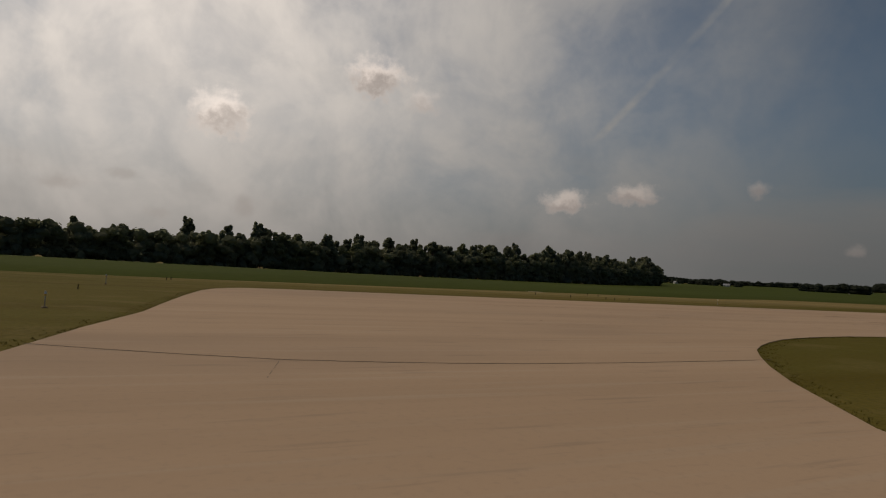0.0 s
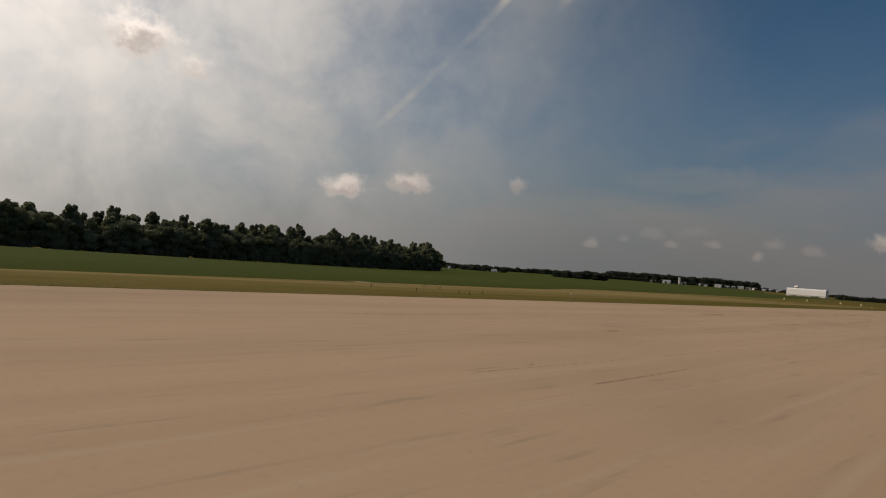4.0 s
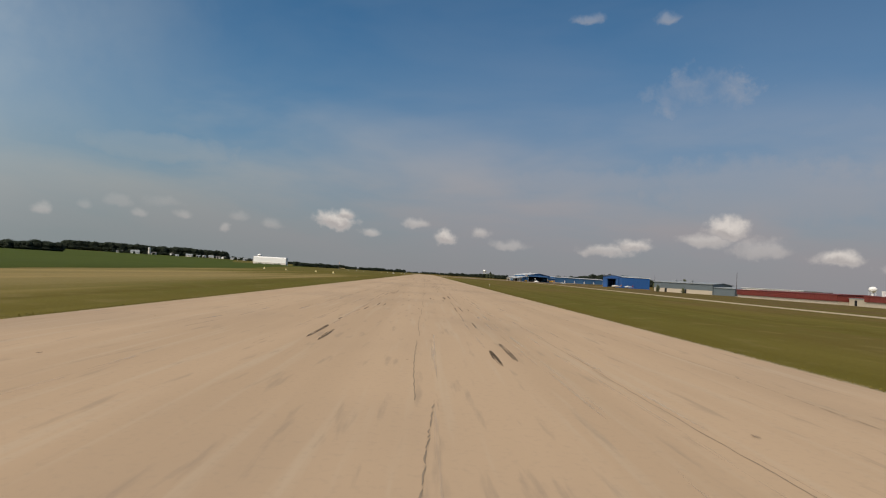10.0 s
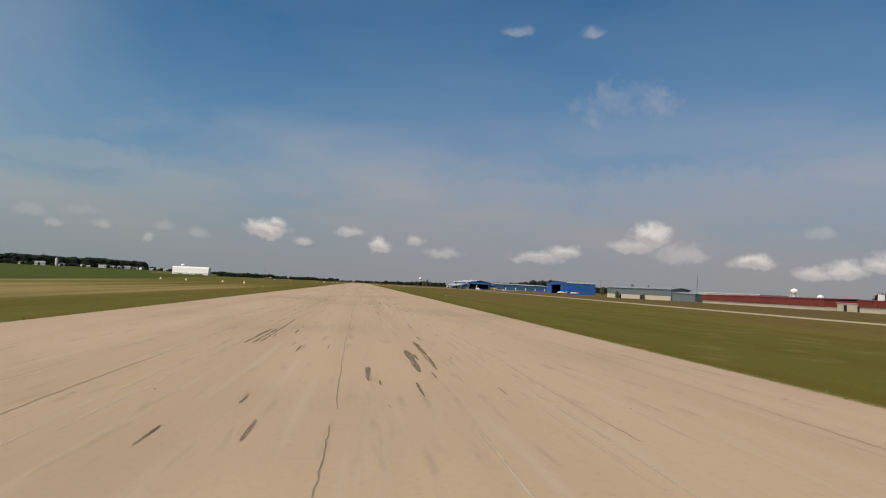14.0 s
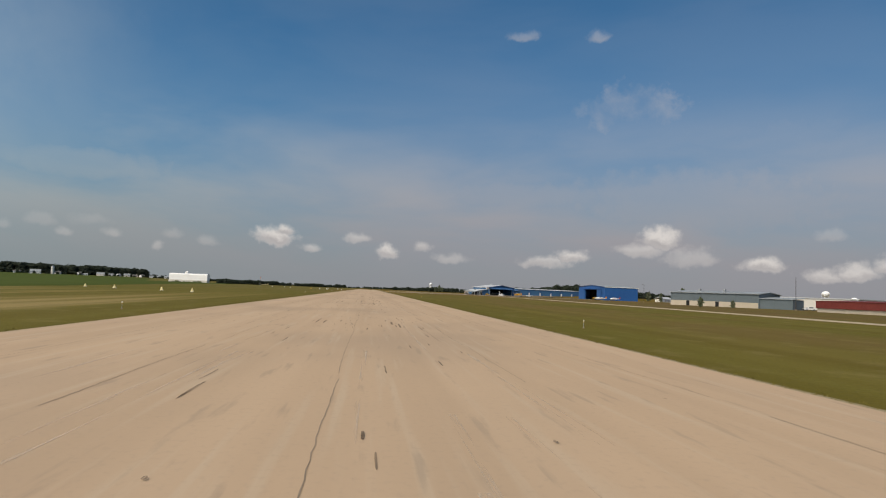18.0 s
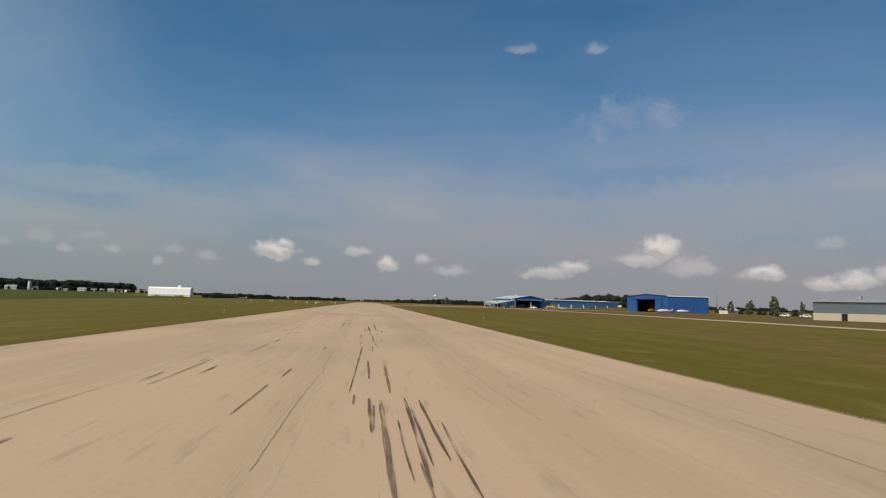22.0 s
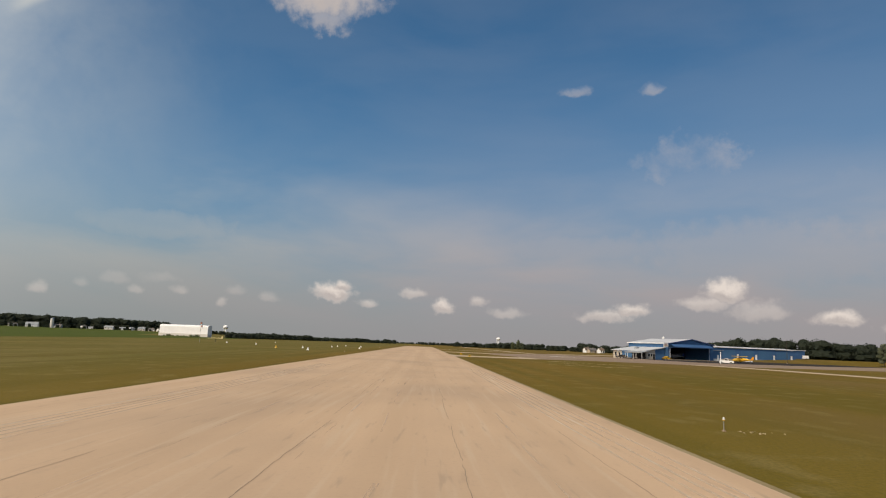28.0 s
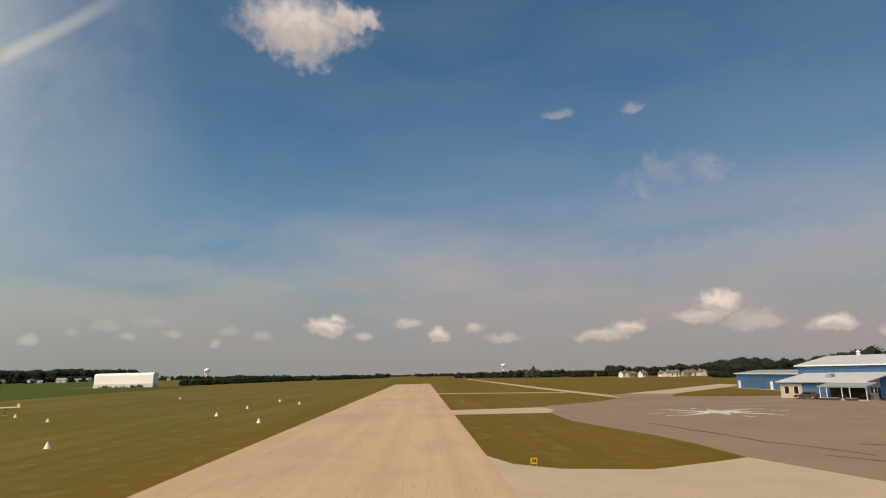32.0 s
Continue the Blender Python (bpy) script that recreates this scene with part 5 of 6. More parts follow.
def build_grey_works():
    ob = thing("warehouse", pose(169.1, 339.4, 0, 0, 0, 27), "grey-blue metal warehouse with a beige masonry base", "warehouse")
    E = 5.6
    part("wall", Geo().box(0, 27, 0, 16, 68, E), GREY_CLAD, ob)
    part("wall", Geo().box(0.6, 14, 0, 9, 27, 3.9), GREY_CLAD, ob, "lower grey wing wall")
    part("base_wall", Geo().box(-0.12, 27.2, 0, 0.0, 67.9, 2.2), BEIGE, ob, "beige masonry base")
    part("roof", Geo().sweep([[(-0.5, 26.5, E), (8, 26.5, E + 0.9), (16.5, 26.5, E), (16.5, 26.5, E + 0.25), (8, 26.5, E + 1.15), (-0.5, 26.5, E + 0.25)],
                              [(-0.5, 68.5, E), (8, 68.5, E + 0.9), (16.5, 68.5, E), (16.5, 68.5, E + 0.25), (8, 68.5, E + 1.15), (-0.5, 68.5, E + 0.25)]]), ROOF_GREY, ob, "grey metal roof")
    part("gable", Geo().sweep([[(0.02, 27.02, E), (15.9, 27.02, E), (8, 27.02, E + 0.9)], [(0.02, 27.2, E), (15.9, 27.2, E), (8, 27.2, E + 0.9)]]), GREY_CLAD, ob)
    part("roof", Geo().sweep([[(0.2, 13.6, 3.9), (9.4, 13.6, 4.6), (9.4, 13.6, 4.8), (0.2, 13.6, 4.1)], [(0.2, 27, 3.9), (9.4, 27, 4.6), (9.4, 27, 4.8), (0.2, 27, 4.1)]]), ROOF_GREY, ob)
    for y in (59.0, 45.0):
        door(ob, -0.12, y, 1.6, 2.15, "w", DARK, "dark steel door")
    for y in (17.5, 23.0):
        part("shutter", Geo().box(0.50, y - 2, 0.05, 0.61, y + 2, 3.2), GREY_CLAD, ob, "grey roller shutter")
    for x, y in ((4, 44), (6, 57)):
        part("rooftop_unit", Geo().box(x, y, E + 0.8, x + 1.0, y + 1.0, E + 1.9), STEEL, ob, "small grey rooftop unit")
    ribs_west(ob, 0.0, 27.3, 67.5, 2.25, E, 1.1, GREY_CLAD)
    back = thing("warehouse", pose(222.0, 388.0, 0, 0, 0, 27), "pale low warehouse behind the grey one", "warehouse")
    part("wall", Geo().box(0, 0, 0, 30, 40, 5.4), SIDING, back)
    part("roof", Geo().box(-0.4, -0.4, 5.4, 30.4, 40.4, 5.8), ROOF_WHITE, back, "flat white roof")


build_grey_works()


def build_red(y0, y1, base, name_label):
    ob = thing("storage_building", pose(148.5, y0, 0), name_label, "storage building", "red storage buildings")
    L, D, E, P = y1 - y0, 22.0, 3.5, 4.1
    part("base_wall", Geo().box(0, 0, 0, D, L, base), BEIGE, ob, "beige masonry wall")
    part("upper_wall", Geo().box(-0.35, -0.2, base, D + 0.2, L + 0.2, E), RED_ROOF, ob, "red-brown metal fascia")
    part("roof", Geo().gable(0, 0, D, L, E + 0.2, P, "y", 0.5, 0.2), RED_ROOF, ob, "red-brown metal roof")
    n = int((L - 6) / 9)
    for i in range(n):
        y = 5 + i * 9
        part("pilaster", Geo().box(-0.10, y - 0.25, 0.0, 0.01, y + 0.25, base - 0.02), BEIGE, ob)
    ribs_west(ob, -0.35, 0, L, base + 0.05, E - 0.02, 1.5, RED_ROOF)
    return ob


build_red(248.5, 320, 1.3, "long low storage building with a red-brown metal roof")
r2 = build_red(150, 234.5, 1.7, "long low storage building with red-brown roof and beige wall")
part("rooftop_unit", Geo().box(3, 80, 3.6, 4.2, 81.2, 5.6), WHITE, r2, "white rooftop unit")
low = thing("shed", pose(152.0, 235.6, 0), "small flat beige masonry shed between the red buildings", "shed")
part("wall", Geo().box(0, 0, 0, 9, 12, 2.5), BEIGE, low)
part("roof", Geo().box(-0.2, -0.2, 2.5, 9.2, 12.2, 2.75), ROOF_GREY, low)
for y in (3.0, 8.5):
    door(low, 0, y, 1.2, 2.0, "w", DARK, "dark doorway")


def build_white_arch():
    """The long white arched building far across the field."""
    ob = thing("arched_building", pose(-302.0, 1128.0, 3.0, 0, 0, -10), "long white arched building standing beyond the field", "warehouse")
    L, H, D = 60.0, 10.6, 9.0
    arc = [(D * (0.5 - 0.5 * math.cos(math.pi * i / 14)), H * max(0.0, math.sin(math.pi * i / 14)) ** 0.16) for i in range(15)]
    part("shell", Geo().sweep([[(x, y, z) for y, z in arc] for x in (0, L)]), WHITE_CLAD, ob, "white curved shell", smooth=False)
    part("base_wall", Geo().box(-0.2, -0.5, -5, L + 0.2, 0.4, 0.6).box(0, 0.4, -5, L, D, 0.2), SIDING, ob)
    for i in range(1, 12):
        arc2 = [(y, z + 0.06) for y, z in arc]
        x = L * i / 12
        part("rib", Geo().sweep([[(x - 0.12, y * 1.004 - 0.06, z) for y, z in arc2], [(x + 0.12, y * 1.004 - 0.06, z) for y, z in arc2]]), WHITE_CLAD, ob)
    rnd = random.Random(4)
    for i in range(13):
        s = rnd.uniform(0.9, 2.6)
        sh = thing("shrub", pose(-302 + 9 + i * 3.4 + rnd.uniform(-1.5, 1.5), 1123.0 - i * 0.6, 0), "dark green shrub before the white building", "shrub", "shrubs by the white building")
        verts, faces = leaf_cloud(rnd, [(0, 0, s * 0.6, s * 0.8, s * 0.7), (s * 0.4, 0, s * 0.5, s * 0.6, s * 0.5)], 40, 0.5)
        c = new("foliage", cloud_mesh("foliage", verts, faces, LEAF_A))
        c.parent = sh


build_white_arch()


def make_house(x, y, turn, w, d, h, wall, roof, label, two=False):
    ob = thing("house", pose(x, y, rise(x, y), 0, 0, turn), label, "house", "houses")
    part("wall", Geo().box(-w / 2, -d / 2, -0.5, w / 2, d / 2, h), wall, ob)
    part("gable", Geo().sweep([[(-w / 2 + 0.02, -d / 2 + 0.02, h), (-w / 2 + 0.02, d / 2 - 0.02, h), (-w / 2 + 0.02, 0, h + d * 0.36)], [(w / 2 - 0.02, -d / 2 + 0.02, h), (w / 2 - 0.02, d / 2 - 0.02, h), (w / 2 - 0.02, 0, h + d * 0.36)]]), wall, ob)
    part("roof", Geo().gable(-w / 2, -d / 2, w / 2, d / 2, h + 0.05, h + d * 0.42, "x", 0.4, 0.22), roof, ob)
    n = max(2, int(w / 4.2))
    for i in range(n):
        wx = -w / 2 + (i + 0.5) * w / n
        if i == n // 2:
            door(ob, wx, -d / 2, 1.0, 2.1, "s", POLE_DARK, "dark front door")
        else:
            window(ob, wx, -d / 2, 0.9, 0.75, 0.95, "s")
        if two:
            window(ob, wx, -d / 2, h - 1.15, 0.9, 0.8, "s")
    part("chimney", Geo().box(w * 0.2, 0.5, h + d * 0.2, w * 0.2 + 0.7, 1.2, h + d * 0.55), BEIGE, ob)
    return ob


def build_houses():
    rnd = random.Random(5)
    for x, y, turn, w, h, two in ((-738, 1542, 20, 11, 4.2, False), (-729, 1538, 60, 9, 5.2, True), (-653, 1536, 10, 17, 5.0, False), (-615, 1551, 75, 11, 5.6, True), (-606, 1560, 10, 9, 3.2, False),
                                  (-585, 1584, 8, 18, 5.4, True), (-572, 1608, 25, 12, 3.6, False), (-563, 1626, 70, 10, 5.2, True), (-553, 1647, 15, 15, 5.4, True), (-541, 1664, 10, 13, 3.4, False),
                                  (-530, 1677, 65, 12, 5.2, True), (-512, 1690, 20, 12, 3.2, False), (-500, 1699, 5, 13, 3.4, False), (-484, 1711, 15, 14, 5.0, True), (-468, 1724, 5, 12, 3.4, False),
                                  (-520, 800, -10, 8, 2.7, False), (-486, 830, 10, 6, 2.7, False), (-560, 690, 35, 9, 2.7, False), (-600, 640, -25, 7, 2.7, False)):
        make_house(x, y, turn, w * 0.85, min(w * 0.6, 8.0), h * 0.75, WHITE if rnd.random() < 0.75 else SIDING, rnd.choice((ROOF_GREY, ROOF_GREY, ROOF_SHINGLE)),
                   "white farmhouse with a shingled roof among trees" if two else "low white house with a shingled roof", two)
    for i, (x, y, w) in enumerate(((167, 1015, 12), (172, 1006, 9), (182, 1008, 8), (193, 1006, 9), (200, 1003, 9), (206, 1001, 8), (212, 999, 8), (219, 996, 8), (226, 993, 8), (236, 989, 12))):
        make_house(x + rnd.uniform(-4, 4), y + rnd.uniform(-14, 22), rnd.choice((10, 25, 100, -15)), w * rnd.uniform(0.6, 0.85), 5.0, 2.9 if i % 3 else 2.4, rnd.choice((SIDING, WHITE, SIDING_TAN)), rnd.choice((ROOF_SHINGLE, ROOF_BROWN)),
                   "suburban house with pale siding and shingled roof", i % 3 != 0)
    silo = thing("silo", pose(-660, 1531, rise(-660, 1531)), "tall pale farm silo beside a white barn", "silo")
    part("body", Geo().rod((0, 0, -0.5), (0, 0, 15.5), 3.0, 3.0, 18), SIDING, silo)
    part("dome", Geo().sweep([[(3.0 * math.cos(a) * math.cos(b), 3.0 * math.sin(a) * math.cos(b), 15.5 + 2.6 * math.sin(b)) for a in (2 * math.pi * k / 18 for k in range(18))] for b in (0, 0.45, 0.9, 1.3)]), STEEL, silo, "grey domed cap")
    for z in (3, 6, 9, 12):
        part("hoop", Geo().rod((0, 0, z), (0, 0, z + 0.2), 3.06, 3.06, 18), STEEL, silo)
    barn = make_house(-690, 1524, 20, 19, 12, 4.2, WHITE, ROOF_GREY, "white barn with a grey roof beside the silo")
    barn["category"], barn["group"] = "barn", ""


build_houses()


def make_water_tower(x, y, foot, top, r, label):
    ob = thing("water_tower", pose(x, y, foot), label, "water tower", "water towers")
    part("stem", Geo().rod((0, 0, -8), (0, 0, top - foot - r), r * 0.28, r * 0.22, 12), WHITE, ob)
    prof = [(0.22, -1.0), (0.75, -0.62), (1.0, 0.0), (0.9, 0.45), (0.5, 0.8), (0.08, 0.95)]
    c = top - foot
    part("tank", Geo().sweep([[(r * a * math.cos(t), r * a * math.sin(t), c + r * b * 0.8) for t in (2 * math.pi * k / 16 for k in range(16))] for a, b in prof]), WHITE_CLAD, ob, "round white tank", smooth=True)
    for i in range(5):
        t = 2 * math.pi * i / 5
        part("leg", Geo().rod((r * 0.85 * math.cos(t), r * 0.85 * math.sin(t), -8), (r * 0.8 * math.cos(t), r * 0.8 * math.sin(t), c - r * 0.3), r * 0.05, r * 0.05, 6), WHITE, ob)


make_water_tower(-652, 2485, 0, 31, 8.5, "round white water tower on the horizon")
make_water_tower(159, 1700, 0, 18, 4.2, "white water tower on the horizon")
make_water_tower(965, 1345, 0, 27, 8.5, "round white water tower behind the red buildings")
make_water_tower(985, 1290, 0, 16, 7.0, "low white water tower behind the red buildings")


# ---------------------------------------------------------------- parked aeroplanes and vehicles
def make_plane(m, paint, stripe, label, biplane=False, low_wing=False):
    ob = thing("aeroplane", m, label, "aeroplane", "parked aeroplanes")
    rings = []
    for y, r, z, q in ((3.4, 0.16, 1.15, 1.0), (3.1, 0.45, 1.15, 1.0), (2.0, 0.58, 1.2, 1.0), (0.8, 0.62, 1.35, 1.25), (-0.8, 0.55, 1.35, 1.2), (-2.4, 0.32, 1.3, 1.0), (-4.2, 0.12, 1.3, 1.0)):
        rings.append([(r * math.cos(t), y, z + r * q * math.sin(t)) for t in (2 * math.pi * k / 12 for k in range(12))])
    fus = part("fuselage", Geo().sweep(rings), paint, ob, smooth=True)
    part("stripe", Geo().box(-0.635, -2.2, 1.22, -0.56, 2.0, 1.36).box(0.56, -2.2, 1.22, 0.635, 2.0, 1.36), stripe, fus)

    def wing(name, z, span, y0, chord, mat, th=0.16):
        prof = [(y0, 0.0), (y0 - 0.25 * chord, th), (y0 - chord, 0.02), (y0 - 0.5 * chord, -0.03)]
        return part(name, Geo().sweep([[(x, y, z + dz + 0.035 * abs(x)) for y, dz in prof] for x in (-span / 2, 0, span / 2)]), mat, ob)

    wing("wing", 0.95 if low_wing else (2.35 if biplane else 2.0), 9.8, 1.2, 1.5, paint)
    if biplane:
        wing("wing", 0.85, 8.8, 0.9, 1.4, paint)
        for x in (-3.2, 3.2, -0.5, 0.5):
            for y in (0.9, 0.0):
                part("strut", Geo().rod((x, y, 0.95 + 0.035 * abs(x)), (x, y + 0.2, 2.36 + 0.035 * abs(x)), 0.03), STEEL, ob)
    elif not low_wing:
        for x in (-1, 1):
            part("strut", Geo().rod((x * 0.55, 0.6, 0.95), (x * 2.3, 0.6, 2.05), 0.04), paint, ob)
    part("tailplane", Geo().sweep([[(x, y, 1.38 + dz) for y, dz in ((-3.4, 0), (-3.7, 0.05), (-4.4, 0.01), (-3.8, -0.02))] for x in (-1.6, 0, 1.6)]), paint, ob)
    part("fin", Geo().sweep([[(-0.04, -3.2, 1.35), (-0.04, -4.5, 1.35), (-0.04, -4.6, 2.5), (-0.04, -4.1, 2.5)], [(0.04, -3.2, 1.35), (0.04, -4.5, 1.35), (0.04, -4.6, 2.5), (0.04, -4.1, 2.5)]]), stripe, ob)
    part("canopy", Geo().sweep([[(0.5 * s * math.cos(t), y, 1.55 + 0.55 * s * math.sin(t)) for t in (math.pi * k / 8 for k in range(9))] for y, s in ((1.5, 0.4), (0.9, 1.0), (-0.4, 1.0), (-1.2, 0.4))]), GLASS, ob, "dark cabin glass")
    prop = part("propeller", Geo().box(-0.95, 3.42, 1.08, 0.95, 3.46, 1.22), TYRE, ob)
    part("spinner", Geo().rod((0, 3.38, 1.15), (0, 3.72, 1.15), 0.17, 0.03, 10), paint, prop)
    for x, y, r in ((-1.0, 0.9, 0.24), (1.0, 0.9, 0.24), (0.0, 2.6 if low_wing else -4.0, 0.18)):
        leg = part("landing_leg", Geo().rod((x * 0.35, y, 0.95 if abs(x) > 0.1 else 1.1), (x, y, r), 0.04), STEEL, ob)
        part("wheel", Geo().rod((x - 0.07, y, r), (x + 0.07, y, r), r, r, 12), TYRE, leg)
    return ob


make_plane(pose(156.7, 535.0, 0.03, 0, 0, 80), WHITE, ORANGE, "small white low-wing aeroplane parked before the blue hangar", low_wing=True)
make_plane(pose(167.3, 536.0, 0.03, 0, 0, 100), WHITE, RED, "small white aeroplane with red trim parked by the blue hangar", low_wing=True)
make_plane(pose(122.0, 625.0, 0.03, 0, 0, 35), YELLOW, ORANGE, "yellow biplane parked on the black apron", biplane=True)
make_plane(pose(170.5, 577.0, 0.06, 0, 0, 95), YELLOW, ORANGE, "yellow aeroplane standing inside the blue hangar", low_wing=True)
make_plane(HANGAR @ pose(13.0, 7.0, 0.05, 0, 0, 75), STEEL, BLUE_TRIM, "dark aeroplane standing inside the open hangar")


def make_vehicle(m, length, height, paint, label, category, van=False, bed=False):
    ob = thing(category.replace(" ", "_"), m, label, category, "parked vehicles")
    L, W2, H = length / 2, 0.92, height
    low, mid = 0.35, 0.35 + (H - 0.35) * 0.52
    if van:
        side = [(-L, low), (L, low), (L, mid), (L * 0.86, mid + 0.1), (L * 0.66, H - 0.05), (L * 0.5, H), (-L * 0.97, H), (-L, H - 0.15)]
    elif bed:
        side = [(-L, low), (L, low), (L, mid - 0.05), (L * 0.45, mid), (L * 0.25, H), (-L * 0.2, H), (-L * 0.26, mid), (-L, mid)]
    else:
        side = [(-L, low), (L, low), (L, mid - 0.1), (L * 0.45, mid), (L * 0.15, H), (-L * 0.5, H), (-L * 0.8, mid), (-L, mid - 0.05)]
    part("body", Geo().sweep([[(x, y, z) for y, z in side] for x in (-W2, W2)]), paint, ob)
    y0, y1 = (L * 0.1, L * 0.55) if van else ((-L * 0.16, L * 0.26) if bed else (-L * 0.5, L * 0.2))
    for x in (-W2 - 0.012, W2 - 0.012):
        part("window", Geo().box(x, y0, mid + 0.05, x + 0.024, y1, H - 0.12), GLASS, ob, "dark side window")
    ws = Geo().face((-0.8, side[4][0] + 0.02, H - 0.10), (0.8, side[4][0] + 0.02, H - 0.10), (0.85, side[3][0] + 0.02, mid + 0.08), (-0.85, side[3][0] + 0.02, mid + 0.08))
    part("windscreen", ws, GLASS, ob)
    part("bumper", Geo().box(-W2, L - 0.02, 0.4, W2, L + 0.1, 0.62), TYRE, ob)
    for x in (-0.6, 0.6):
        part("headlight", Geo().box(x - 0.15, L - 0.01, 0.68, x + 0.15, L + 0.03, 0.84), STEEL, ob)
    for x in (-W2, W2):
        for y in (-L * 0.62, L * 0.62):
            w = part("wheel", Geo().rod((x - 0.1, y, 0.35), (x + 0.1, y, 0.35), 0.35, 0.35, 14), TYRE, ob)
            part("rim", Geo().rod((x - 0.11, y, 0.35), (x + 0.11, y, 0.35), 0.19, 0.19, 10), STEEL, w)


make_vehicle(pose(218, 744.0, rise(218, 744), 0, 0, 75), 5.6, 2.1, WHITE, "white van parked at the end of the hangar row", "van", van=True)
make_vehicle(pose(140, 657.0, 0.02, 0, 0, 88), 5.2, 1.75, WHITE, "white pickup truck parked on the black apron", "pickup truck", bed=True)
make_vehicle(HANGAR @ pose(-2.9, -1.6, -0.26, 0, 0, 80), 3.0, 1.5, YELLOW, "small yellow aircraft tug beside the hangar door", "tug", bed=True)
make_vehicle(pose(102.5, 596.5, 0.02, 0, 0, 60), 4.2, 1.75, WHITE, "small white fuel truck next to the yellow biplane", "fuel truck", bed=True)
make_vehicle(HANGAR @ pose(-14.3, 11.2, -0.27, 0, 0, 5), 4.4, 1.45, POLE_DARK, "dark car parked beside the porch", "car")
for x, y, turn in ((196, 494, 30), (188, 470, 70), (182, 452, 80), (178, 440, 95), (170, 352, 80), (172, 318, 85)):
    make_vehicle(pose(x, y, 0, 0, 0, turn), 4.5, 1.5, WHITE, "white car parked behind the hangars", "car")


def make_trailer(x, y, turn, length, high, label):
    ob = thing("trailer", pose(x, y, 0, 0, 0, turn), label, "trailer", "parked trailers")
    part("box", Geo().box(-1.25, -length / 2, 0.9, 1.25, length / 2, high), WHITE, ob)
    part("chassis", Geo().box(-1.0, -length / 2, 0.65, 1.0, length / 2 + 1.2, 0.9), TYRE, ob)
    for i in range(int(length / 1.5)):
        part("rib", Geo().box(-1.28, -length / 2 + 0.6 + i * 1.5, 0.95, 1.28, -length / 2 + 0.68 + i * 1.5, high - 0.05), STEEL, ob)
    for xx in (-1.0, 1.0):
        for yy in (-length * 0.32, -length * 0.2):
            part("wheel", Geo().rod((xx - 0.15, yy, 0.5), (xx + 0.15, yy, 0.5), 0.5, 0.5, 12), TYRE, ob)
    part("landing_leg", Geo().box(-0.6, length * 0.3, 0.0, -0.5, length * 0.3 + 0.1, 0.7).box(0.5, length * 0.3, 0.0, 0.6, length * 0.3 + 0.1, 0.7), STEEL, ob)


cabin = thing("shed", pose(240.0, 612.0, rise(240, 612), 0, 0, 35), "long low cream shed with a white metal roof", "shed")
part("wall", Geo().box(-8, -3, -0.3, 8, 3, 2.3), SIDING, cabin)
part("roof", Geo().gable(-8, -3, 8, 3, 2.5, 4.2, "x", 0.5, 0.2), ROOF_WHITE, cabin, "white metal roof")
for x in (-5.0, 0.0, 5.0):
    part("shutter", Geo().box(x - 1.5, -3.07, 0.0, x + 1.5, -2.99, 2.0), WHITE, cabin, "white roller shutter")
make_trailer(176, 332, 80, 10.0, 3.4, "long white box trailer behind the grey warehouse")


# ---------------------------------------------------------------- small airfield things
def make_edge_light(x, y):
    ob = thing("runway_light", pose(x, y, 0), "white runway edge light on a short post in the grass", "runway light", "runway edge lights")
    part("base", Geo().rod((0, 0, 0.0), (0, 0, 0.04), 0.09, 0.08, 12), APRON, ob, "concrete base")
    part("post", Geo().rod((0, 0, 0.04), (0, 0, 0.40), 0.016, 0.016, 8), STEEL, ob)
    part("collar", Geo().rod((0, 0, 0.39), (0, 0, 0.43), 0.035, 0.045, 10), YELLOW, ob)
    part("lens", Geo().rod((0, 0, 0.43), (0, 0, 0.53), 0.042, 0.026, 10), WHITE, ob)


for i in range(8):
    y = 46.0 + 124.0 * i
    make_edge_light(-15.2, y + 5)
    if not 540 < y < 580:
        make_edge_light(15.3, y)
for x, y in ((6.4, -3.0), (-9.5, -2.3)):
    make_edge_light(x, y)


def make_cone(x, y, mat, label):
    ob = thing("cone_marker", pose(x, y, rise(x, y)), label, "marker", "cone markers")
    part("body", Geo().rod((0, 0, 0.03), (0, 0, 0.70), 0.34, 0.05, 12), mat, ob)
    part("foot", Geo().rod((0, 0, -0.05), (0, 0, 0.04), 0.40, 0.38, 12), WHITE, ob)
    part("tip", Geo().rod((0, 0, 0.69), (0, 0, 0.76), 0.055, 0.025, 8), YELLOW, ob)


for x, y in ((-66.0, 289.0), (-54.0, 275.0), (-40.0, 262.0), (-33.0, 258.0)):
    make_cone(x, y, PALE_YELLOW, "pale yellow cone marker standing in the dry grass")
for x, y in ((-76.5, 653.5), (-33.5, 590.0), (-26.0, 558.0), (-60.0, 636.0), (-31.8, 640.0), (-33.0, 665.0), (-34.0, 702.0), (-24.7, 682.0), (-19.0, 620.0), (-79.0, 748.0)):
    make_cone(x, y, WHITE, "white cone marker standing in the grass")
make_cone(-38.2, 575.0, YELLOW, "yellow cone marker standing in the grass")
sock = thing("windsock", pose(-85.0, 646.0, 0), "faded red and white windsock hanging limp on a thin mast", "windsock")
part("mast", Geo().rod((0, 0, -0.3), (0, 0, 7.9), 0.06, 0.04, 8), STEEL, sock)
part("hoop", Geo().rod((0.05, 0, 7.72), (0.12, 0, 7.66), 0.36, 0.36, 12), STEEL, sock)
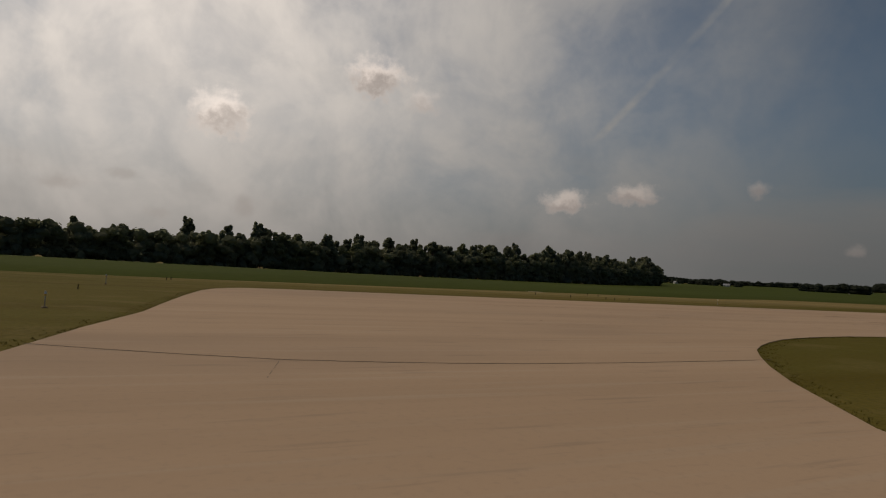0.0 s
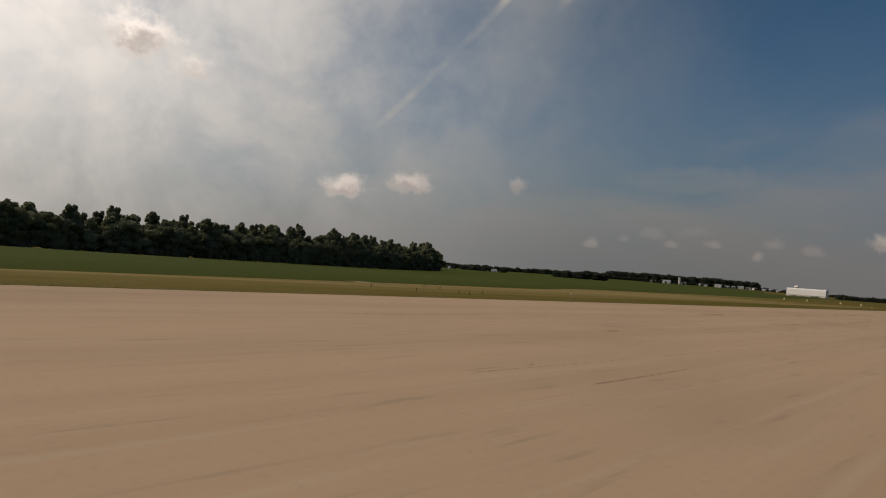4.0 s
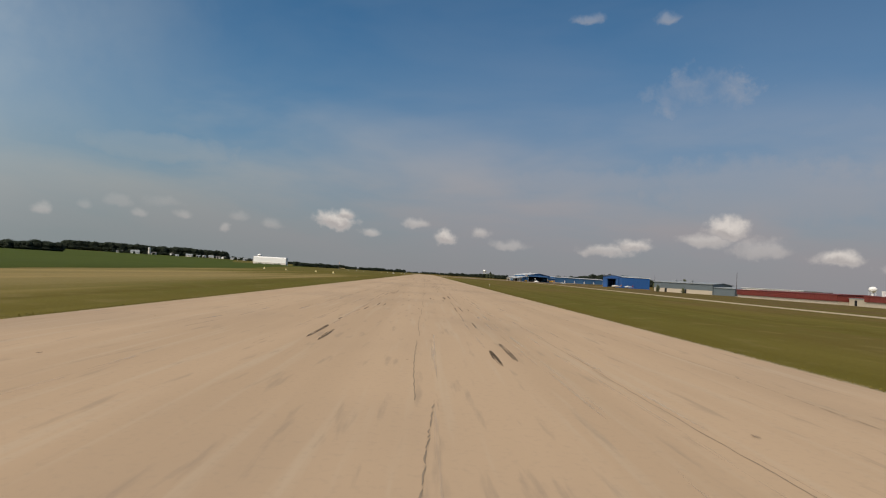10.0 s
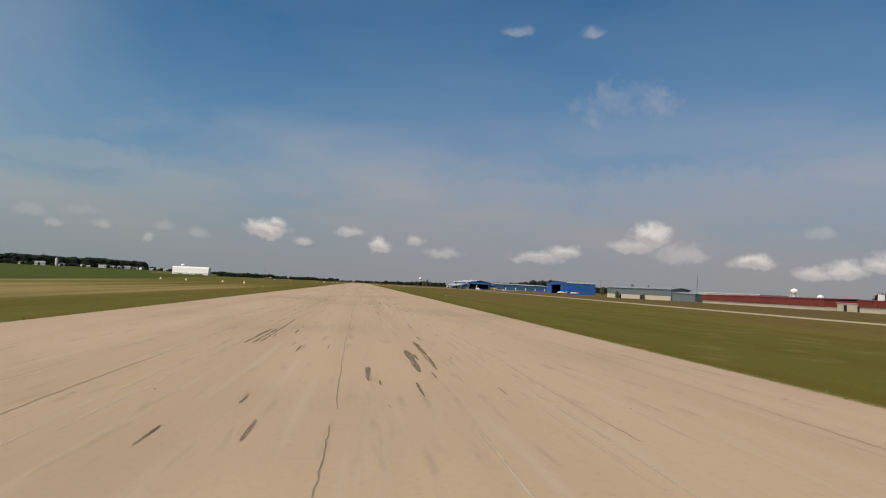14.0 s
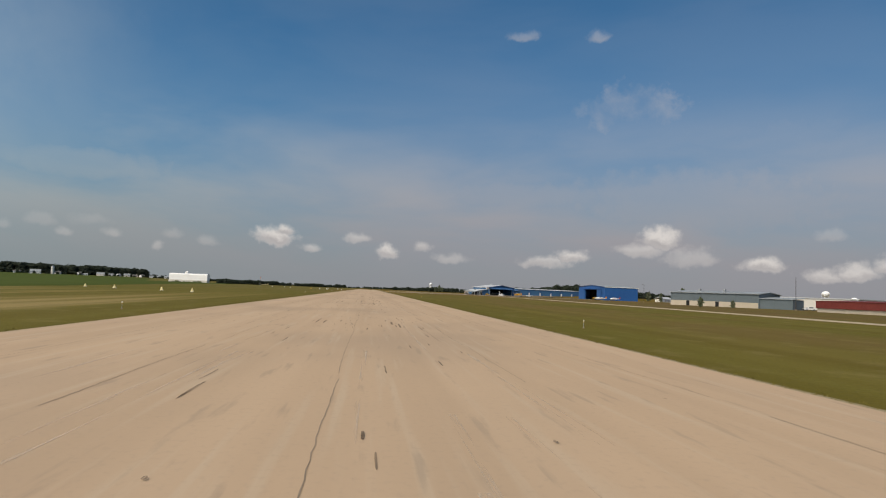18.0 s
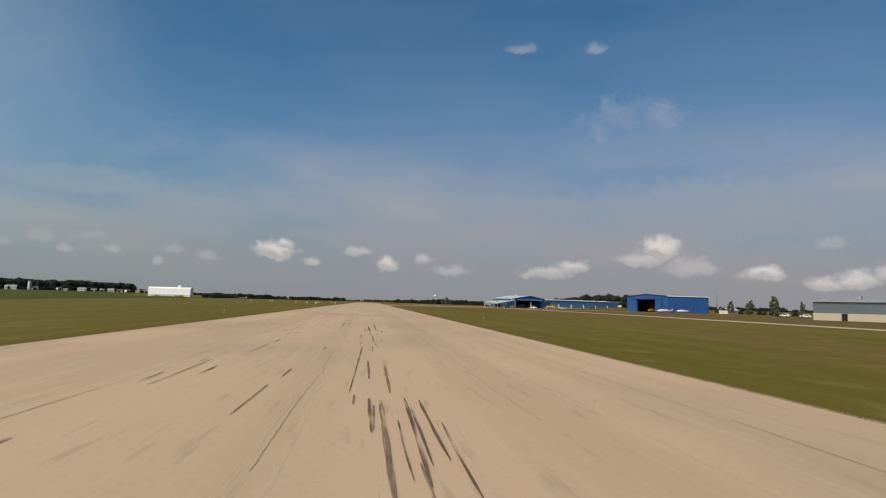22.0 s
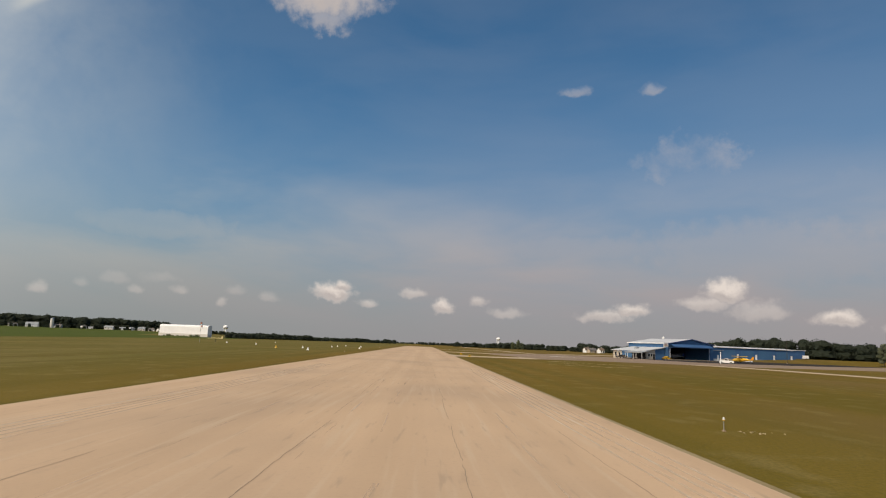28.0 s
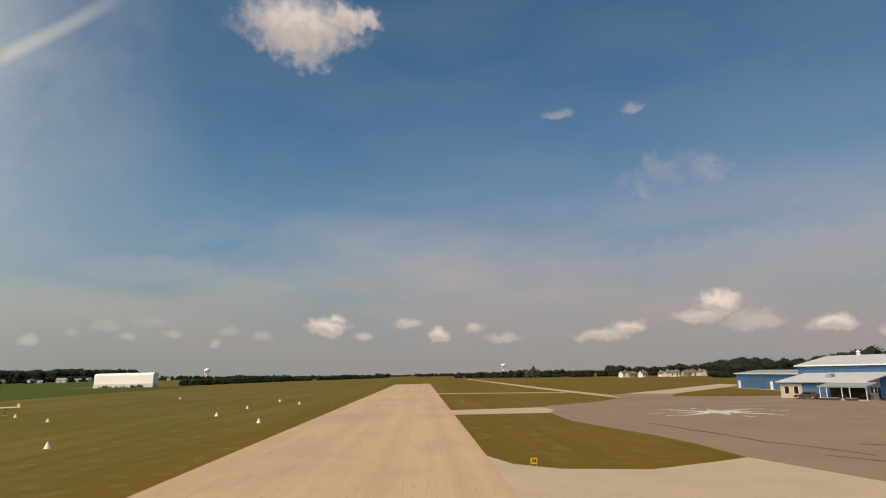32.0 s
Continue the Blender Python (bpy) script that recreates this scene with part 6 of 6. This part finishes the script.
for k in range(4):
    a, b = k / 4, (k + 1) / 4
    part("sleeve", Geo().rod((0.12 + 0.5 * a, 0, 7.65 - 2.3 * a), (0.12 + 0.5 * b, 0, 7.65 - 2.3 * b), 0.36 - 0.16 * a, 0.36 - 0.16 * b, 10), FADED_RED if k % 2 == 0 else WHITE, sock, "faded red band" if k % 2 == 0 else "white band")
for x, y in ((-25.1, 42.7), (-22.2, 41.8), (-16.5, 38.1), (-16.9, 41.2), (-20.5, 33.0), (-18.0, 35.2), (-15.9, 38.6), (-4.0, -3.1), (-18.1, 0.9), (-19.0, 1.2)):
    ob = thing("stake", pose(x, y, 0), "short dark weathered stake in the grass", "stake", "stakes")
    part("shaft", Geo().rod((0, 0, -0.1), (0.01, 0.01, 0.20), 0.028, 0.024, 7), POLE_DARK, ob)
    part("cap", Geo().rod((0.01, 0.01, 0.18), (0.01, 0.01, 0.22), 0.036, 0.03, 7), POLE_DARK, ob)


def make_sign(x, y):
    ob = thing("taxiway_sign", pose(x, y, 0), "small yellow taxiway sign on two legs", "sign", "taxiway signs")
    panel = part("panel", Geo().box(-0.24, -0.06, 0.2, 0.24, 0.06, 0.62), YELLOW, ob)
    part("bar", Geo().box(-0.13, -0.075, 0.30, -0.03, -0.062, 0.52).box(0.04, -0.075, 0.30, 0.14, -0.062, 0.52), TYRE, panel, "black writing bars")
    for xx in (-0.16, 0.16):
        part("leg", Geo().rod((xx, 0, -0.05), (xx, 0, 0.22), 0.03), STEEL, ob)


for x, y in ((14.7, 541.6), (14.3, 567.6)):
    make_sign(x, y)

tee = thing("wind_tee", pose(-84.0, 661.5, 0, 0, 0, 8), "long pale yellow wind tee with a tail fin", "wind indicator")
part("body", Geo().rod((-3.1, 0, 1.6), (3.1, 0, 1.72), 0.11, 0.18, 10), PALE_YELLOW, tee)
part("fin", Geo().box(2.5, -0.05, 1.68, 3.05, 0.05, 2.5), PALE_YELLOW, tee)
part("crossbar", Geo().box(-2.4, -1.4, 1.60, -2.05, 1.4, 1.66), PALE_YELLOW, tee)
part("post", Geo().rod((0.2, 0, -0.2), (0.2, 0, 1.64), 0.08, 0.07, 8), POLE_DARK, tee)
part("foot", Geo().box(-0.2, -0.4, -0.05, 0.6, 0.4, 0.08), TAXI, tee)


def make_pole(x, y, h, label, arm=True):
    ob = thing("lamp_post" if arm else "mast", pose(x, y, rise(x, y)), label, "lamp post" if arm else "mast")
    part("shaft", Geo().rod((0, 0, -0.2), (0, 0, h), 0.13, 0.08, 8), POLE_DARK, ob)
    part("base", Geo().rod((0, 0, -0.1), (0, 0, 0.3), 0.3, 0.28, 10), TAXI, ob)
    if arm:
        part("arm", Geo().rod((0, 0, h - 0.1), (-1.2, 0, h + 0.15), 0.05), POLE_DARK, ob)
        part("lamp", Geo().box(-1.7, -0.15, h + 0.02, -1.0, 0.15, h + 0.2), STEEL, ob)


make_pole(192.5, 545.5, 12.0, "dark lamp post at the blue hangar's corner")
make_pole(163, 350, 12.5, "tall dark mast beside the grey warehouse", False)
post = thing("mast", pose(101.5, 598.5, 0), "white post beside the small fuel truck", "mast")
part("shaft", Geo().rod((0, 0, -0.1), (0, 0, 3.4), 0.16, 0.14, 8), WHITE, post)
part("cap", Geo().rod((0, 0, 3.4), (0, 0, 3.7), 0.3, 0.24, 8), WHITE, post)
make_pole(178.5, 692.0, 10.5, "dark lamp post before the hangar row")
make_pole(168, 607, 11.0, "dark lamp post behind the blue hangar")


def build_straw():
    """Pale clumps of cut straw left on the grass before the apron."""
    rnd = random.Random(9)
    verts, faces = [], []
    for cx, cy, rx, ry, n in ((33, 515, 4, 1.6, 70), (40, 520, 6, 1.4, 130), (31, 504, 5, 2.2, 120), (45, 516, 3, 2.0, 60), (35.5, 500.5, 4, 1.6, 80), (34.4, 531.3, 3.4, 1.4, 190), (16.4, 417.6, 0.9, 0.4, 14), (19, 33, 3, 2, 30), (-27.5, 37.5, 1.6, 0.8, 160), (-30.0, 38.5, 2.0, 0.8, 90)):
        for _ in range(n):
            x, y = rnd.gauss(cx, rx * 0.5), rnd.gauss(cy, ry * 0.5)
            a, s = rnd.uniform(0, 6.3), rnd.uniform(0.04, 0.13)
            k = len(verts)
            verts += [(x + s * math.cos(a), y + s * math.sin(a), 0.02), (x - s * 0.3 * math.sin(a), y + s * 0.3 * math.cos(a), 0.07), (x - s * math.cos(a), y - s * math.sin(a), 0.02), (x + s * 0.3 * math.sin(a), y - s * 0.3 * math.cos(a), 0.05)]
            faces.append((k, k + 1, k + 2, k + 3))
    tagged(new("straw_clumps", cloud_mesh("straw_clumps", verts, faces, STRAW)), "pale clumps of cut straw on the grass", "straw", "", "stuff")


build_straw()


def inside(outline, x, y):
    hit = False
    for (x0, y0), (x1, y1) in zip(outline, outline[1:] + outline[:1]):
        if (y0 > y) != (y1 > y) and x < x0 + (x1 - x0) * (y - y0) / (y1 - y0):
            hit = not hit
    return hit


def build_edge_grass():
    """Uneven tufts that lean over the pavement's edges where the aeroplane rolls by."""
    rnd = random.Random(17)
    verts, faces = [], []

    def tuft(x, y, tall):
        for _ in range(4):
            a, b = rnd.uniform(0, 6.28), rnd.uniform(0, 6.28)
            w, h = rnd.uniform(0.012, 0.03), tall * rnd.uniform(0.6, 1.3)
            px, py = x + rnd.uniform(-0.08, 0.08), y + rnd.uniform(-0.08, 0.08)
            n = len(verts)
            verts.extend([(px - w * math.cos(a), py - w * math.sin(a), -0.01), (px + w * math.cos(a), py + w * math.sin(a), -0.01), (px + 0.6 * h * math.cos(b), py + 0.6 * h * math.sin(b), h)])
            faces.append((n, n + 1, n + 2))

    for side in (-1, 1):
        y = 8.0 if side < 0 else 31.5
        while y < 330:
            for _ in range(int(16 / (1 + y / 60)) + 4):
                away = rnd.random() ** 2.0 * 0.5
                tuft(side * (11.50 + away), y + rnd.random(), 0.025 + 0.03 * rnd.random())
            y += 1.0
    shoulder = entry[7:]
    for (x0, y0), (x1, y1) in zip(shoulder, shoulder[1:]):
        d = Vector((x1 - x0, y1 - y0))
        for _ in range(int(d.length * 24)):
            k, away = rnd.random(), rnd.random() ** 1.6 * 0.6
            x, y = x0 + d.x * k + away * 0.75, y0 + d.y * k + away * 0.66
            if not inside(entry, x, y):
                tuft(x, y, 0.012 + 0.015 * rnd.random())
    brink = [(-11.55, 8.0), (-11.2, 5.4), (-10.3, 4.2), (-8.8, 3.2), (-6.5, 2.4), (-1.4, 1.3), (3.5, 0.4), (7.1, -0.2), (11.5, -1.4), (16.0, -2.4)]
    for (x0, y0), (x1, y1) in zip(brink, brink[1:]):
        d = Vector((x1 - x0, y1 - y0))
        for _ in range(int(d.length * 12)):
            k, away = rnd.random(), 0.03 + rnd.random() ** 2 * 0.5
            tuft(x0 + d.x * k - away * 0.25, y0 + d.y * k - away, 0.014 + 0.018 * rnd.random())
    tagged(new("grass_tufts", cloud_mesh("grass_tufts", verts, faces, BLADES)), "short green and straw grass tufts along the pavement's edge", "grass", "", "stuff")


build_edge_grass()


def build_pale_stones():
    """A scatter of pale flat stones in the grass by the apron."""
    rnd = random.Random(23)
    g = Geo()
    for _ in range(55):
        x, y, r = rnd.gauss(34.7, 0.8), rnd.gauss(532.7, 0.5), rnd.uniform(0.03, 0.08)
        ring = [(x + r * rnd.uniform(0.6, 1.2) * math.cos(k), y + r * rnd.uniform(0.6, 1.2) * math.sin(k)) for k in (i * 1.0472 for i in range(6))]
        g.sweep([[(a, b, 0.0) for a, b in ring], [(x + (a - x) * 0.7, y + (b - y) * 0.7, r * 0.6) for a, b in ring]])
    tagged(new("pale_stones", g.mesh("pale_stones", PALE_STONE, False)), "scattered pale flat stones lying in the grass", "stones", "", "stuff")


build_pale_stones()
